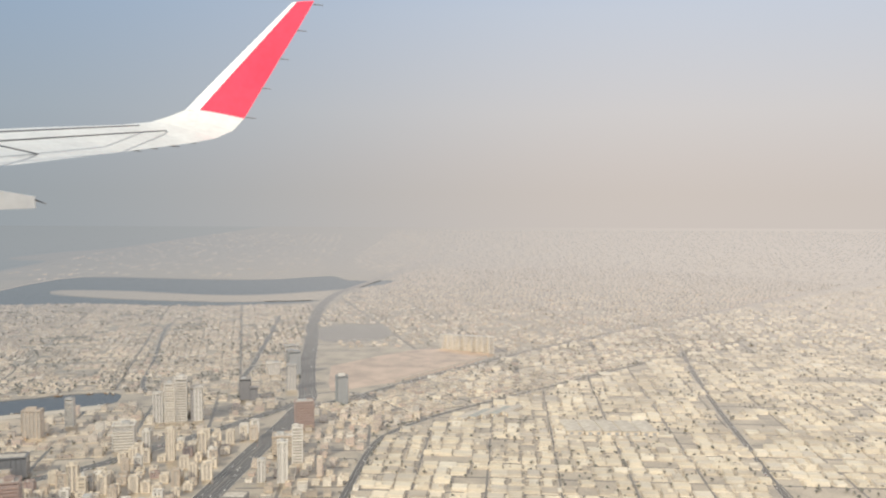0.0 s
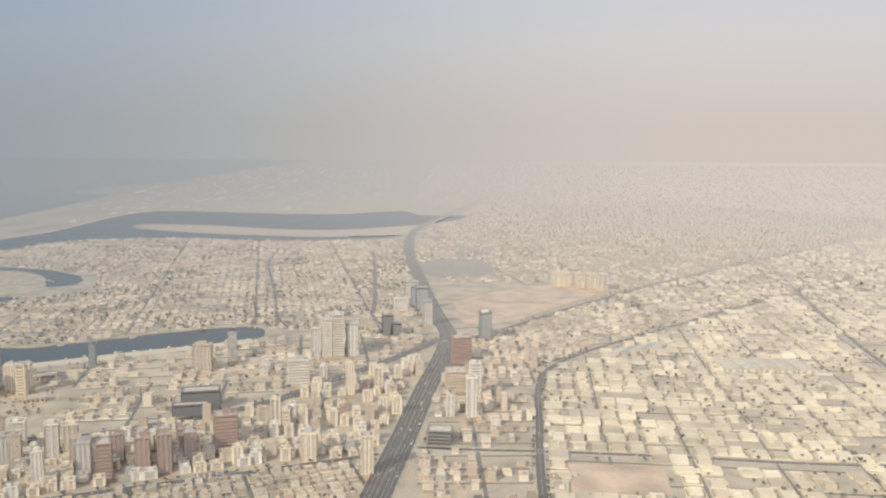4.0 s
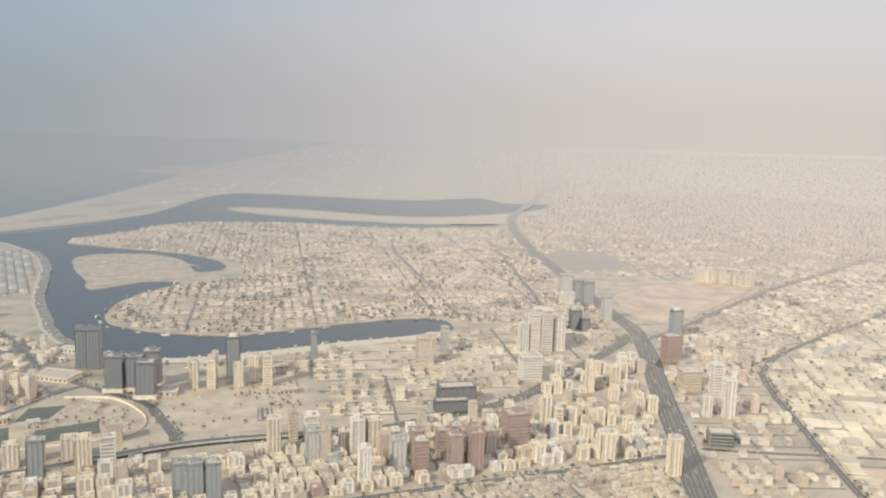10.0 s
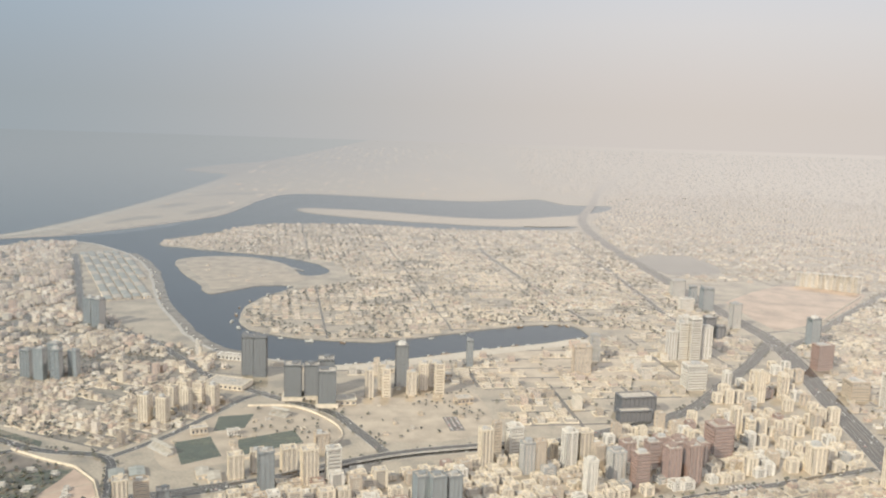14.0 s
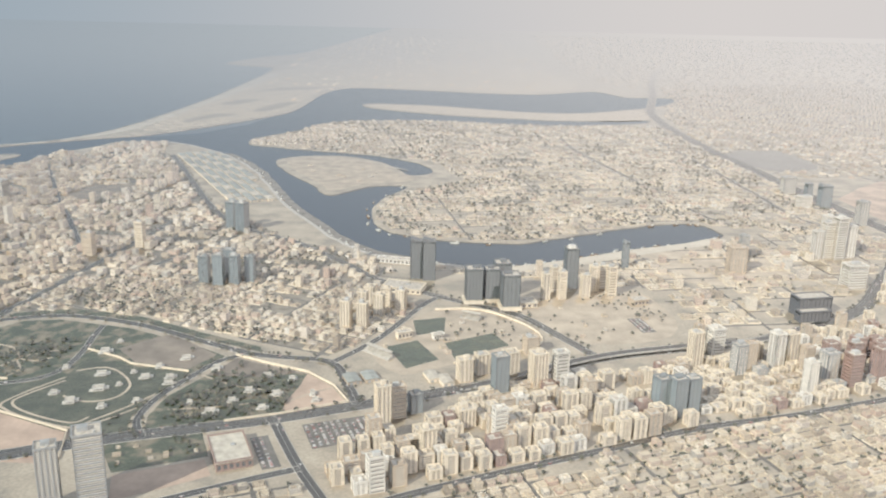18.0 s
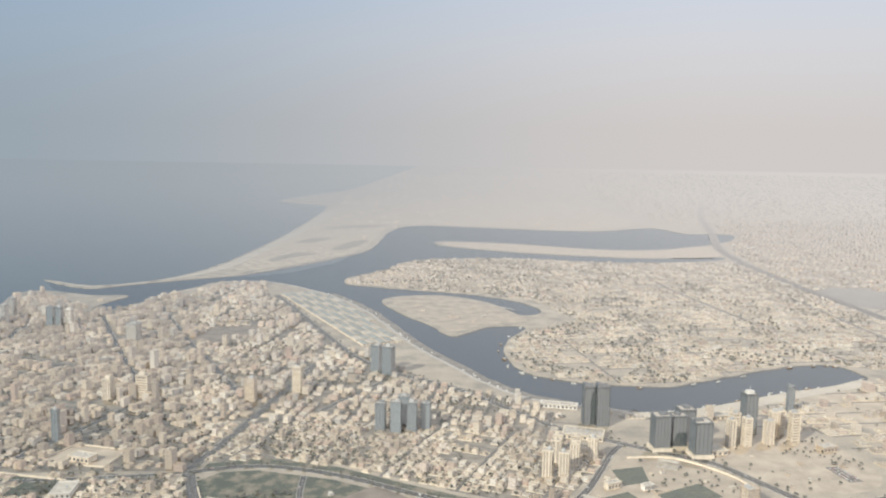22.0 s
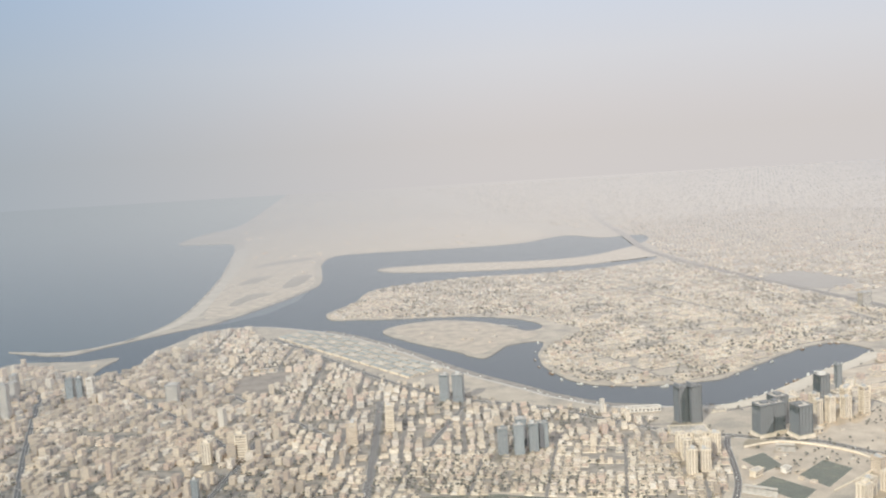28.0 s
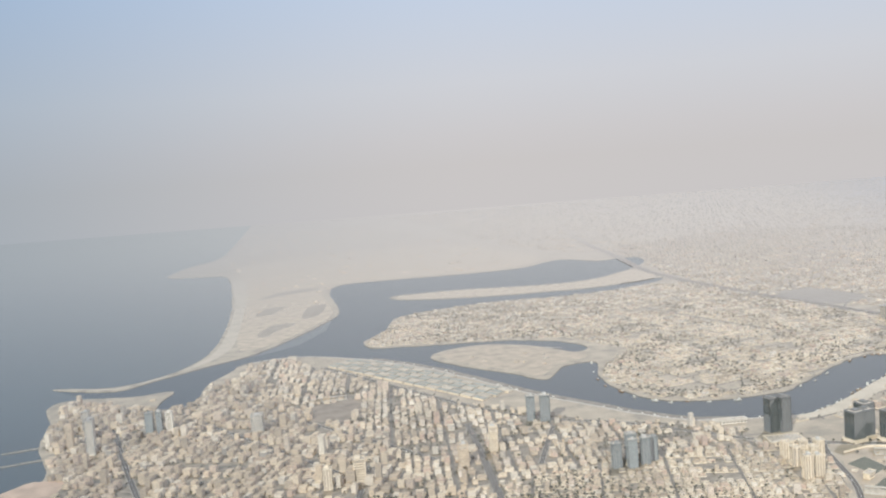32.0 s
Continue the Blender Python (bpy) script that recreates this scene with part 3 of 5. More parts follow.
# ---- open areas ----
AREAS = [
    ("field_sand", [(-122, 958), (-72, 1021), (-16, 1077), (35, 1057), (65, 1029), (24, 961), (-47, 875), (-107, 832), (-115, 879)], REDSAND, "bare reddish sand field beside a highway", 0.06),
    ("silt_flat", [(-170, 1240), (-86, 1272), (-73, 1146), (-150, 1116)], GREYSAND, "flat grey silt on waste ground", 0.05),
    ("park_border", [(-846, 494), (-832, 514), (-809, 519), (-758, 508), (-708, 484), (-684, 468), (-703, 412), (-716, 374), (-738, 368), (-797, 387), (-812, 413), (-836, 470)], LAWN, "dusty green verges round a park", 0.035),
    ("park_west", [(-839, 487), (-813, 426), (-797, 426), (-781, 446), (-780, 486), (-810, 489)], LAWN, "green park with winding paths and pale playgrounds", 0.05),
    ("park_compound", [(-786, 397), (-779, 412), (-767, 431), (-764, 457), (-735, 449), (-697, 443), (-705, 421), (-715, 405), (-730, 380), (-738, 373), (-767, 383), (-783, 391)], TURF, "dark green walled estate lawn with white villas", 0.055),
    ("park_strip", [(-812, 413), (-797, 389), (-787, 394), (-780, 413), (-770, 432), (-790, 419)], TURF, "dark green lawn strip outside a walled estate", 0.05),
    ("park_corner", [(-736, 370), (-728, 381), (-713, 404), (-712, 391), (-709, 375), (-702, 363)], TURF, "dark green lawn between a villa estate and a road", 0.05),
    ("park_yard", [(-752, 474), (-735, 494), (-727, 500), (-690, 470), (-700, 448), (-735, 455)], BROWNEARTH, "bare brown plots behind a white wall", 0.045),
    ("park_east", [(-676, 466), (-656, 457), (-631, 447), (-613, 431), (-603, 413), (-637, 396), (-662, 386), (-698, 367), (-703, 388), (-701, 411), (-690, 434)], LAWN, "green park with villas and dry patches", 0.05),
    ("park_bare", [(-676, 466), (-656, 457), (-634, 448), (-655, 440), (-688, 440)], BROWNEARTH, "bare brown plot in a walled park", 0.07),
    ("plot_red", [(-630, 447), (-613, 431), (-603, 413), (-635, 397), (-635, 409), (-631, 432)], REDSAND, "reddish walled plot of bare earth", 0.09),
    ("pitch_south", [(-588, 491), (-569, 503), (-554, 474), (-573, 459)], PITCH, "green football pitch with sandy edges", 0.07),
    ("pitch_east", [(-551, 500), (-520, 520), (-510, 500), (-544, 475)], PITCH, "green training pitch beside bare sand", 0.07),
    ("pitch_north", [(-574, 538), (-552, 546), (-552, 520), (-570, 512)], PITCH, "dull green playing field", 0.07),
    ("sport_ground", [(-560, 560), (-528, 562), (-497, 535), (-488, 508), (-504, 490), (-545, 468), (-575, 450), (-596, 480), (-585, 520)], SAND, "sandy sports ground inside a curved wall", 0.045),
    ("field_brown", [(-796, 384), (-786, 388), (-738, 368), (-729, 338), (-777, 338)], REDSAND, "brown bare walled field", 0.06),
    ("waste_ground", [(-501, 578), (-465, 612), (-412, 619), (-392, 556), (-409, 518), (-462, 508), (-490, 545)], SAND, "open sandy waste ground between roads", 0.05),
    ("scrub_plot", [(-716, 358), (-670, 373), (-660, 350), (-700, 332)], LAWN, "dark scrubby plot with stored goods", 0.055),
    ("brown_plot", [(-699, 330), (-661, 347), (-654, 333), (-672, 321), (-692, 309)], REDSAND, "brown bare plot beside a hall", 0.057),
    ("stadium_field", [(-968, 866), (-960, 925), (-905, 930), (-903, 892), (-934, 845)], BROWNEARTH, "brown earth field of a small stadium", 0.06),
    ("hook_sand", [(-690, 925), (-655, 968), (-610, 985), (-605, 1015), (-630, 1040), (-655, 1085), (-702, 1122), (-752, 1118), (-774, 1092), (-750, 1030), (-708, 960)], SAND, "bare sandy peninsula in a creek", 0.05),
    ("beach", [(-1262, 1178), (-1200, 1144), (-1135, 1182), (-1086, 1277), (-1066, 1410), (-1054, 1640), (-1052, 1900), (-1060, 2235), (-1030, 2240), (-1025, 1900), (-1035, 1640), (-1045, 1410), (-1060, 1300), (-1100, 1220), (-1150, 1176), (-1200, 1138)], PALESAND, "pale sandy beach along open sea", 0.05),
    ("sandbar", [(-235, 1559), (-350, 1540), (-461, 1550), (-581, 1576), (-714, 1638), (-725, 1688), (-598, 1680), (-446, 1626), (-328, 1631), (-225, 1705), (-199, 1647)], SAND, "long pale sandbar between two channels", 0.05),
    ("reclaimed_sand", [(-1045, 1420), (-1030, 1300), (-980, 1340), (-915, 1455), (-872, 1570), (-866, 1850), (-820, 1985), (-570, 1972), (-396, 1964), (-279, 2161), (-451, 2781), (-1000, 2700), (-1040, 2240)], SAND, "wide flat reclaimed sand", 0.03),
    ("beach_west", [(-1246, 765), (-1216, 788), (-1190, 770), (-1215, 700), (-1290, 620), (-1380, 545), (-1400, 560)], REDSAND, "reddish beach beside dense apartment blocks", 0.05),
    ("lake_promenade", [(-555, 671), (-525, 662), (-485, 675), (-438, 701), (-391, 729), (-340, 754), (-311, 774), (-299, 770), (-311, 755), (-381, 716), (-430, 686), (-482, 659), (-530, 651)], PALESAND, "pale paved promenade along creek water", 0.05),
    ("tip_sand", [(-850, 1220), (-848, 1258), (-810, 1322), (-776, 1415), (-738, 1397), (-744, 1298), (-735, 1215), (-765, 1184), (-815, 1200)], SAND, "flat sandy headland with few sheds", 0.05),
    ("garden", [(-978, 464), (-975, 500), (-926, 491), (-926, 461)], LAWN, "green walled garden with trees", 0.05),
    ("mosque_plot", [(-959, 522), (-946, 553), (-907, 545), (-911, 516)], SAND, "bare walled plot", 0.05),
    ("sand_plot", [(-998, 442), (-969, 435), (-968, 418), (-1004, 413)], SAND, "bare sandy walled plot", 0.05),
    ("verge", [(-845, 516), (-809, 530), (-756, 519), (-705, 494), (-664, 476), (-666, 484), (-706, 503), (-757, 529), (-810, 540), (-845, 528)], LAWN, "dark green planted verge along a road", 0.05),
    ("tidal_flat_1", [(-1012, 1640), (-990, 1705), (-955, 1715), (-962, 1680), (-985, 1628)], WETSAND, "damp darker tidal flat on reclaimed sand", 0.05),
    ("tidal_flat_2", [(-930, 1545), (-912, 1660), (-880, 1690), (-876, 1660), (-900, 1560)], WETSAND, "damp darker tidal flat on reclaimed sand", 0.05),
    ("tidal_flat_3", [(-1012, 1420), (-985, 1500), (-945, 1500), (-950, 1480), (-980, 1440), (-1000, 1395)], WETSAND, "damp darker tidal flat on reclaimed sand", 0.05),
    ("tidal_flat_4", [(-1000, 1850), (-960, 1930), (-870, 1960), (-880, 1920), (-960, 1880)], WETSAND, "damp darker tidal flat on reclaimed sand", 0.05),
    ("yard_sand", [(-55, 486), (4, 483), (0, 444), (-58, 443)], REDSAND, "bare sandy yard among warehouses", 0.05),
    ("inner_plot", [(-314, 627), (-254, 677), (-273, 714), (-341, 740), (-410, 701), (-383, 645)], SAND, "pale sandy cleared plots", 0.04),
]
SOFT = ("tidal_flat_1", "tidal_flat_2", "tidal_flat_3", "tidal_flat_4", "silt_flat", "beach", "sandbar", "hook_sand", "reclaimed_sand", "beach_west", "lake_promenade", "waste_ground", "sport_ground")
# one dark tone stands in for asphalt, greenery and shade between the blocks
for nm, outline in (("pavement_old_town", [(-900, 610), (-700, 620), (-600, 600), (-640, 690), (-705, 735), (-805, 855), (-880, 1005), (-940, 1110), (-975, 1180), (-1025, 1175), (-1040, 1090), (-960, 880), (-900, 740)]),
                    ("pavement_west_town", [(-1205, 830), (-1190, 765), (-1010, 640), (-900, 610), (-900, 740), (-960, 880), (-1040, 1080), (-1075, 1075), (-1105, 980), (-1225, 1000), (-1225, 900)]),
                    ("pavement_south_town", [(-1330, 560), (-1190, 764), (-1010, 639), (-862, 605), (-850, 515), (-985, 500), (-1120, 470), (-1330, 440)]),
                    ("pavement_garden_town", [(-850, 531), (-756, 533), (-700, 506), (-622, 473), (-600, 505), (-572, 570), (-600, 599), (-700, 619), (-860, 609)])):
    tagged(sheet(nm, outline, 0.02, TOWNGROUND, 0.3), "grey-brown street ground with shade painted in between dense town blocks", "ground", kind="structure")
RESERVED = []
for nm, outline, mat, label, z in AREAS:
    curve = smooth(outline, True, 3) if nm in SOFT else np.array(outline, float)
    tagged(sheet(nm, curve, z, mat, 0.4), label, "ground", kind="structure")
    RESERVED.append((nm, curve))
OPEN = [c for nm, c in RESERVED if nm not in ("park_border", "reclaimed_sand", "park_west", "park_east", "park_bare", "park_yard", "park_strip", "park_corner", "inner_plot", "hook_sand", "tip_sand", "garden", "waste_ground", "sport_ground", "scrub_plot")]
TAKEN = []


def blocked(x, y, margin):
    """True where a building would stand on water, road, open ground or a tower."""
    bad = ~inside(LAND, x, y)
    bad |= (near_line(SHORE, x, y) < 5 + margin)
    for _, line, half, _, _ in ROADS:
        bad |= near_line(line, x, y) < half + 1.2 + margin
    for poly in OPEN:
        bad |= inside(poly, x, y)
    if TAKEN:
        t = np.array(TAKEN)
        for tx, ty, r in t:
            bad |= np.hypot(x - tx, y - ty) < r + margin
    return bad


# ---- towers ----
LOOKS = {  # piers, core, width of a pier, count per metre, label
    "glass": (STEEL, BLUEGLASS, 0.4, 0.36, "blue-grey glass high-rise tower"),
    "cream": (CREAM, CREAMGLASS, 0.9, 0.40, "cream rendered apartment tower with window strips"),
    "white": (WHITE, WHITEGLASS, 0.8, 0.40, "white rendered apartment tower with window strips"),
    "tan": (TAN, CREAMGLASS, 0.9, 0.40, "tan rendered apartment tower with recessed windows"),
    "pink": (PINK, PINKGLASS, 0.95, 0.38, "terracotta-pink apartment tower with recessed windows"),
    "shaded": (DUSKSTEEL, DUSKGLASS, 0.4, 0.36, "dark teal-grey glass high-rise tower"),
    "dark": (DARK, DARKGLASS, 0.3, 0.35, "black glass office building"),
    "frame": (CONCRETE, DARKGLASS, 0.7, 0.3, "unfinished concrete frame building"),
    "grey": (GREY, WHITEGLASS, 0.7, 0.38, "grey concrete tower with window bands"),
}
TOWER = random.Random(5)


def tower(x, y, h, w, look_name, d=0.0, angle=None, group="towers", crown="plant", podium=0.0):
    piers, core, pw, per, label = LOOKS[look_name]
    r = TOWER
    d = d or w * r.uniform(0.75, 1.0)
    angle = r.uniform(-8, 14) if angle is None else angle
    y = y + d * 0.35
    root = thing("tower" if h > 14 else "apartment_block", x, y, angle, label + (" above low blocks" if h > 14 else " among city streets"), "tower" if h > 14 else "building", group)
    TAKEN.append((x, y, max(w, d) * 0.62 + podium))
    base = 0.0
    if podium:
        piece("podium", BLOCK, CREAM, root, (0, 0, 0), (w + 2 * podium, d + 2 * podium, 2.6), "cream podium")
        base = 2.6
    piece("wall", BLOCK, core, root, (0, 0, base), (w - 0.5, d - 0.5, h - base))
    banded = look_name not in ("glass", "shaded", "dark") and r.random() < 0.36
    if banded:
        for k in range(1, int((h - base) / 2.1)):
            piece("balcony_band", BLOCK, piers, root, (0, 0, base + 2.1 * k - 0.35), (w + 0.1, d + 0.1, 0.75))
    per, pw = per * r.uniform(0.8, 1.15), pw * r.uniform(0.8, 1.2)
    for axis, length, depth in ((0, w, d), (1, d, w)):
        n = 1 if banded else max(2, round(length * per))
        for s in (-1, 1):
            for k in range(n + 1):
                u = -length / 2 + pw / 2 + k * (length - pw) / n
                at = (u, s * (depth / 2 - 0.25), base) if axis == 0 else (s * (depth / 2 - 0.25), u, base)
                size = (pw, 0.5, h - base) if axis == 0 else (0.5, pw, h - base)
                piece("pier", BLOCK, piers, root, at, size)
    roof = piece("roof", BLOCK, ROOFTOP, root, (0, 0, h - 0.15), (w - 0.3, d - 0.3, 0.25), "pale flat roof")
    piece("parapet", RING, piers, roof, (0, 0, h - 0.2), (w + 0.1, d + 0.1, 1.0))
    if crown == "plant":
        piece("plant_room", BLOCK, piers if r.random() < 0.6 else PLANT, roof, (r.uniform(-0.15, 0.15) * w, 0.1 * d, h), (w * r.uniform(0.3, 0.5), d * r.uniform(0.3, 0.5), r.uniform(1.2, 2.4)))
        piece("water_tank", ROUND, PLANT, roof, (r.uniform(-0.3, 0.3) * w, -0.28 * d, h), (1.0, 1.0, 0.9))
    elif crown == "spire":
        piece("crown", PRISM, WHITE, roof, (0, 0, h), (w * 0.6, d * 0.6, 2.2), "white crown")
        piece("mast", ROUND, PLANT, roof, (0, 0, h + 2.2), (0.3, 0.3, 3.5))
    elif crown == "slope":
        v = [(-0.5, -0.5, 0), (0.5, -0.5, 0), (0.5, 0.5, 0), (-0.5, 0.5, 0), (-0.5, -0.5, 1), (-0.5, 0.5, 1)]
        piece("crown", unit_mesh("wedge", v, [(0, 1, 4), (1, 2, 5, 4), (2, 3, 5), (3, 0, 4, 5), (3, 2, 1, 0)]), piers, roof, (0, 0, h), (w * 0.9, d * 0.9, 3.0))
    return root


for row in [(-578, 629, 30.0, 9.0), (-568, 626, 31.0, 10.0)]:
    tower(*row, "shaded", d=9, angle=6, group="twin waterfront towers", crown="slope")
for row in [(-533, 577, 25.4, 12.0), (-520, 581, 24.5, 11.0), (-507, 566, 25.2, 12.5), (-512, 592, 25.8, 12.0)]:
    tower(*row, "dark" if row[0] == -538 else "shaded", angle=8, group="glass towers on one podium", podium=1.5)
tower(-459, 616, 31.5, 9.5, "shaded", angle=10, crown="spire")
tower(-408, 673, 21.7, 5.4, "glass", angle=5, crown="slope")
tower(-91, 782, 25.3, 10.0, "glass", d=8, angle=20, crown="spire", group="highway towers")
for row in [(-737, 603, 20.5, 7.6), (-725, 599, 23.0, 8.0), (-713, 600, 22.6, 7.6), (-703, 607, 20.2, 7.0), (-720, 612, 23.4, 8.5)]:
    tower(*row, "glass", angle=-6, group="cluster of glass towers in old town")
for row in [(-758, 759, 24.7, 8.5), (-746, 750, 26.1, 10.0)]:
    tower(*row, "glass", angle=-20, group="glass pair near the creek")
for row in [(-480, 589, 19.8, 6.0), (-468, 591, 20.7, 6.0), (-450, 597, 17.0, 7.0), (-442, 610, 19.9, 6.9), (-430, 602, 22.3, 6.8), (-472, 607, 19.0, 6.5), (-435, 619, 18.0, 7.0)]:
    tower(*row, "cream", angle=10, group="cream lakeside towers")
for row in [(-618, 522, 18.1, 7.0), (-607, 524, 16.1, 7.0), (-610, 549, 15.2, 7.0), (-598, 543, 15.8, 7.0), (-595, 562, 14.0, 7.0), (-584, 556, 15.0, 7.0), (-607, 566, 13.5, 7.0)]:
    tower(*row, "cream", angle=-12, group="yellowish apartment blocks")
tower(-318, 668, 21.4, 14.5, "tan", d=9, angle=6)
tower(-303, 702, 22.4, 6.9, "grey", angle=6)
for row in [(-236, 716, 24.5, 8.0), (-227, 718, 32.0, 8.5), (-217, 717, 36.5, 9.5), (-206, 723, 28.0, 10.0), (-222, 731, 34.0, 10.0)]:
    tower(*row, "white", angle=12, group="white tower cluster by the highway")
tower(-236, 636, 18.9, 16.0, "white", d=12, angle=12)
tower(-155, 911, 24.0, 12.5, "glass", d=9, angle=15, crown="slope", group="far glass offices")
tower(-170, 980, 18.3, 15.7, "grey", d=9, angle=15, group="far glass offices")
tower(-177, 908, 12.6, 14.2, "white", d=9, angle=15, group="far glass offices")
tower(-182, 798, 18.9, 10.1, "dark", angle=12, group="far glass offices")
tower(-173, 793, 12.1, 7.7, "dark", angle=12, group="far glass offices")
tower(-146, 838, 24.3, 9.4, "grey", angle=12, group="far glass offices")
tower(-164, 935, 21.0, 7.0, "glass", angle=12, group="far glass offices")
tower(-126, 514, 8.5, 15.0, "frame", d=11, angle=-5, group="roadside blocks", crown="none")
tower(-113, 703, 21.0, 15.0, "pink", d=10, angle=18, group="highway towers")
tower(-292, 573, 13.5, 26.0, "dark", d=12, angle=14, crown="none")
tower(-295, 561, 7.5, 24.0, "dark", d=7, angle=14, crown="none")
for i, row in enumerate([(-580, 386, 22.3, 7.5), (-573, 396, 17.9, 7.7), (-564, 402, 10.6, 6.6), (-518, 431, 21.4, 8.4), (-496, 440, 20.0, 9.0), (-483, 443, 20.0, 8.0), (-538, 444, 13.1, 8.5),
                         (-528, 454, 12.2, 8.0), (-511, 457, 13.0, 8.8), (-497, 487, 10.6, 8.5), (-537, 389, 9.7, 9.0), (-520, 375, 17.5, 6.8)]):
    tower(*row, ("cream", "tan", "glass", "glass", "cream", "white", "cream", "cream", "cream", "tan", "cream", "white")[i], angle=22, group="foreground apartment towers")
tower(-697, 302, 36.0, 12.0, "grey", d=11, angle=24)
tower(-714, 300, 30.0, 9.0, "grey", d=8, angle=24)
for i, row in enumerate([(-398, 475, 22.2, 7.5), (-391, 498, 18.3, 5.0), (-380, 497, 16.5, 9.0), (-374, 467, 18.3, 7.5), (-367, 469, 18.8, 7.0), (-349, 476, 22.8, 7.5), (-340, 480, 21.5, 8.5),
                         (-341, 442, 19.7, 6.5), (-333, 470, 17.3, 6.5), (-358, 484, 12.5, 5.5)]):
    tower(*row, ("cream", "tan", "white", "grey", "tan", "white", "cream", "white", "tan", "cream")[i], angle=20, group="midtown apartment towers")
for row in [(-311, 456, 19.2, 8.5), (-292, 463, 20.4, 8.5), (-280, 464, 22.1, 8.5), (-255, 499, 21.7, 14.0), (-314, 482, 15.2, 8.0), (-299, 482, 16.1, 8.5), (-291, 497, 13.6, 8.0), (-280, 496, 13.9, 7.5),
            (-271, 482, 17.0, 8.0), (-285, 480, 17.5, 8.0)]:
    tower(*row, "pink", angle=18, group="terracotta tower estate")
tower(-324, 459, 18.6, 8.5, "grey", angle=18)
for row in [(-432, 409, 21.2, 8.0), (-424, 407, 22.3, 8.0), (-416, 411, 21.0, 8.0)]:
    tower(*row, "glass", angle=24, group="grey-blue glass tower cluster")
tower(-577, 324, 17.3, 7.5, "white", angle=24, group="foreground apartment towers")
tower(-555, 354, 16.0, 7.0, "cream", angle=24, group="foreground apartment towers")
for i, row in enumerate([(-103, 608, 25.4, 7.8), (-106, 566, 27.0, 7.0), (-120, 567, 14.3, 5.4), (-117, 626, 14.0, 15.0), (-194, 613, 22.8, 6.4), (-174, 622, 17.4, 6.5), (-215, 625, 17.6, 6.0),
                         (-202, 484, 16.7, 9.5), (-166, 467, 21.7, 7.1), (-233, 540, 19.2, 6.5), (-225, 535, 13.4, 5.2), (-208, 587, 10.4, 5.6)]):
    tower(*row, ("white", "white", "white", "tan", "cream", "cream", "white", "cream", "cream", "cream", "cream", "white")[i], angle=8, group="apartment towers along the highway")
for i, row in enumerate([(-1180, 850, 33.7, 8.0), (-1199, 940, 22.1, 7.5), (-1129, 890, 24.2, 8.0), (-1119, 888, 24.8, 6.2), (-1109, 891, 22.3, 7.0), (-1052, 530, 22.0, 16.0), (-964, 559, 22.9, 5.0),
                         (-967, 655, 17.2, 7.5), (-940, 661, 19.3, 10.4), (-817, 687, 22.8, 7.4), (-851, 662, 18.7, 9.0), (-1020, 843, 19.4, 12.0), (-1043, 1038, 14.5, 9.0), (-1205, 880, 25.0, 7.0), (-1190, 905, 22.0, 8.0)]):
    tower(*row, ("grey", "grey", "glass", "glass", "white", "frame", "glass", "cream", "cream", "cream", "tan", "grey", "cream", "tan", "grey")[i], angle=-8, group="old town towers")
for k in range(9):
    tower(2.1 + 7.08 * k, 1068.2 - 3.98 * k, 17.0 + 0.3 * k, 6.0, "white", d=7, angle=20, group="row of cream apartment slabs")
for j in range(5):
    tower(-700 - 14 * j, 282 - 4 * j, 9 + 2 * (j % 3), 5.2, ("white", "cream", "tan")[j % 3], angle=24, group="foreground low towers")


# ---- halls and sheds that stand alone ----
GABLE = unit_mesh("gable", [(-0.5, -0.5, 0), (0.5, -0.5, 0), (0.5, 0.5, 0), (-0.5, 0.5, 0), (0, -0.5, 1), (0, 0.5, 1)], [(0, 1, 4), (2, 3, 5), (1, 2, 5, 4), (3, 0, 4, 5), (3, 2, 1, 0)])
SHEDROOF = plain("pale_sheet_roof", (0.54, 0.485, 0.40), 0.85, 0.14, 0.25)
GREYROOF = plain("grey_sheet_roof", (0.33, 0.34, 0.31), 0.85, 0.14, 0.25)


def shed(x, y, w, d, h, angle, label, group="", wall=None, roof=None, pitch=0.7, doors=2):
    root = thing("shed", x, y, angle, label, "shed", group)
    TAKEN.append((x, y, min(w, d) * 0.6))
    TAKEN.append((x - math.sin(radians(angle)) * d * 0.32, y + math.cos(radians(angle)) * d * 0.32, min(w, d) * 0.6))
    TAKEN.append((x + math.sin(radians(angle)) * d * 0.32, y - math.cos(radians(angle)) * d * 0.32, min(w, d) * 0.6))
    piece("wall", BLOCK, wall or CREAM, root, (0, 0, 0), (w, d, h))
    piece("roof", GABLE, roof or SHEDROOF, root, (0, 0, h), (w + 0.5, d + 0.5, pitch))
    for k in range(doors):
        piece("door", BLOCK, GREY, root, ((k + 0.5) * w / doors - w / 2, -d / 2 - 0.02, 0), (w / doors * 0.45, 0.12, h * 0.7))
    return root


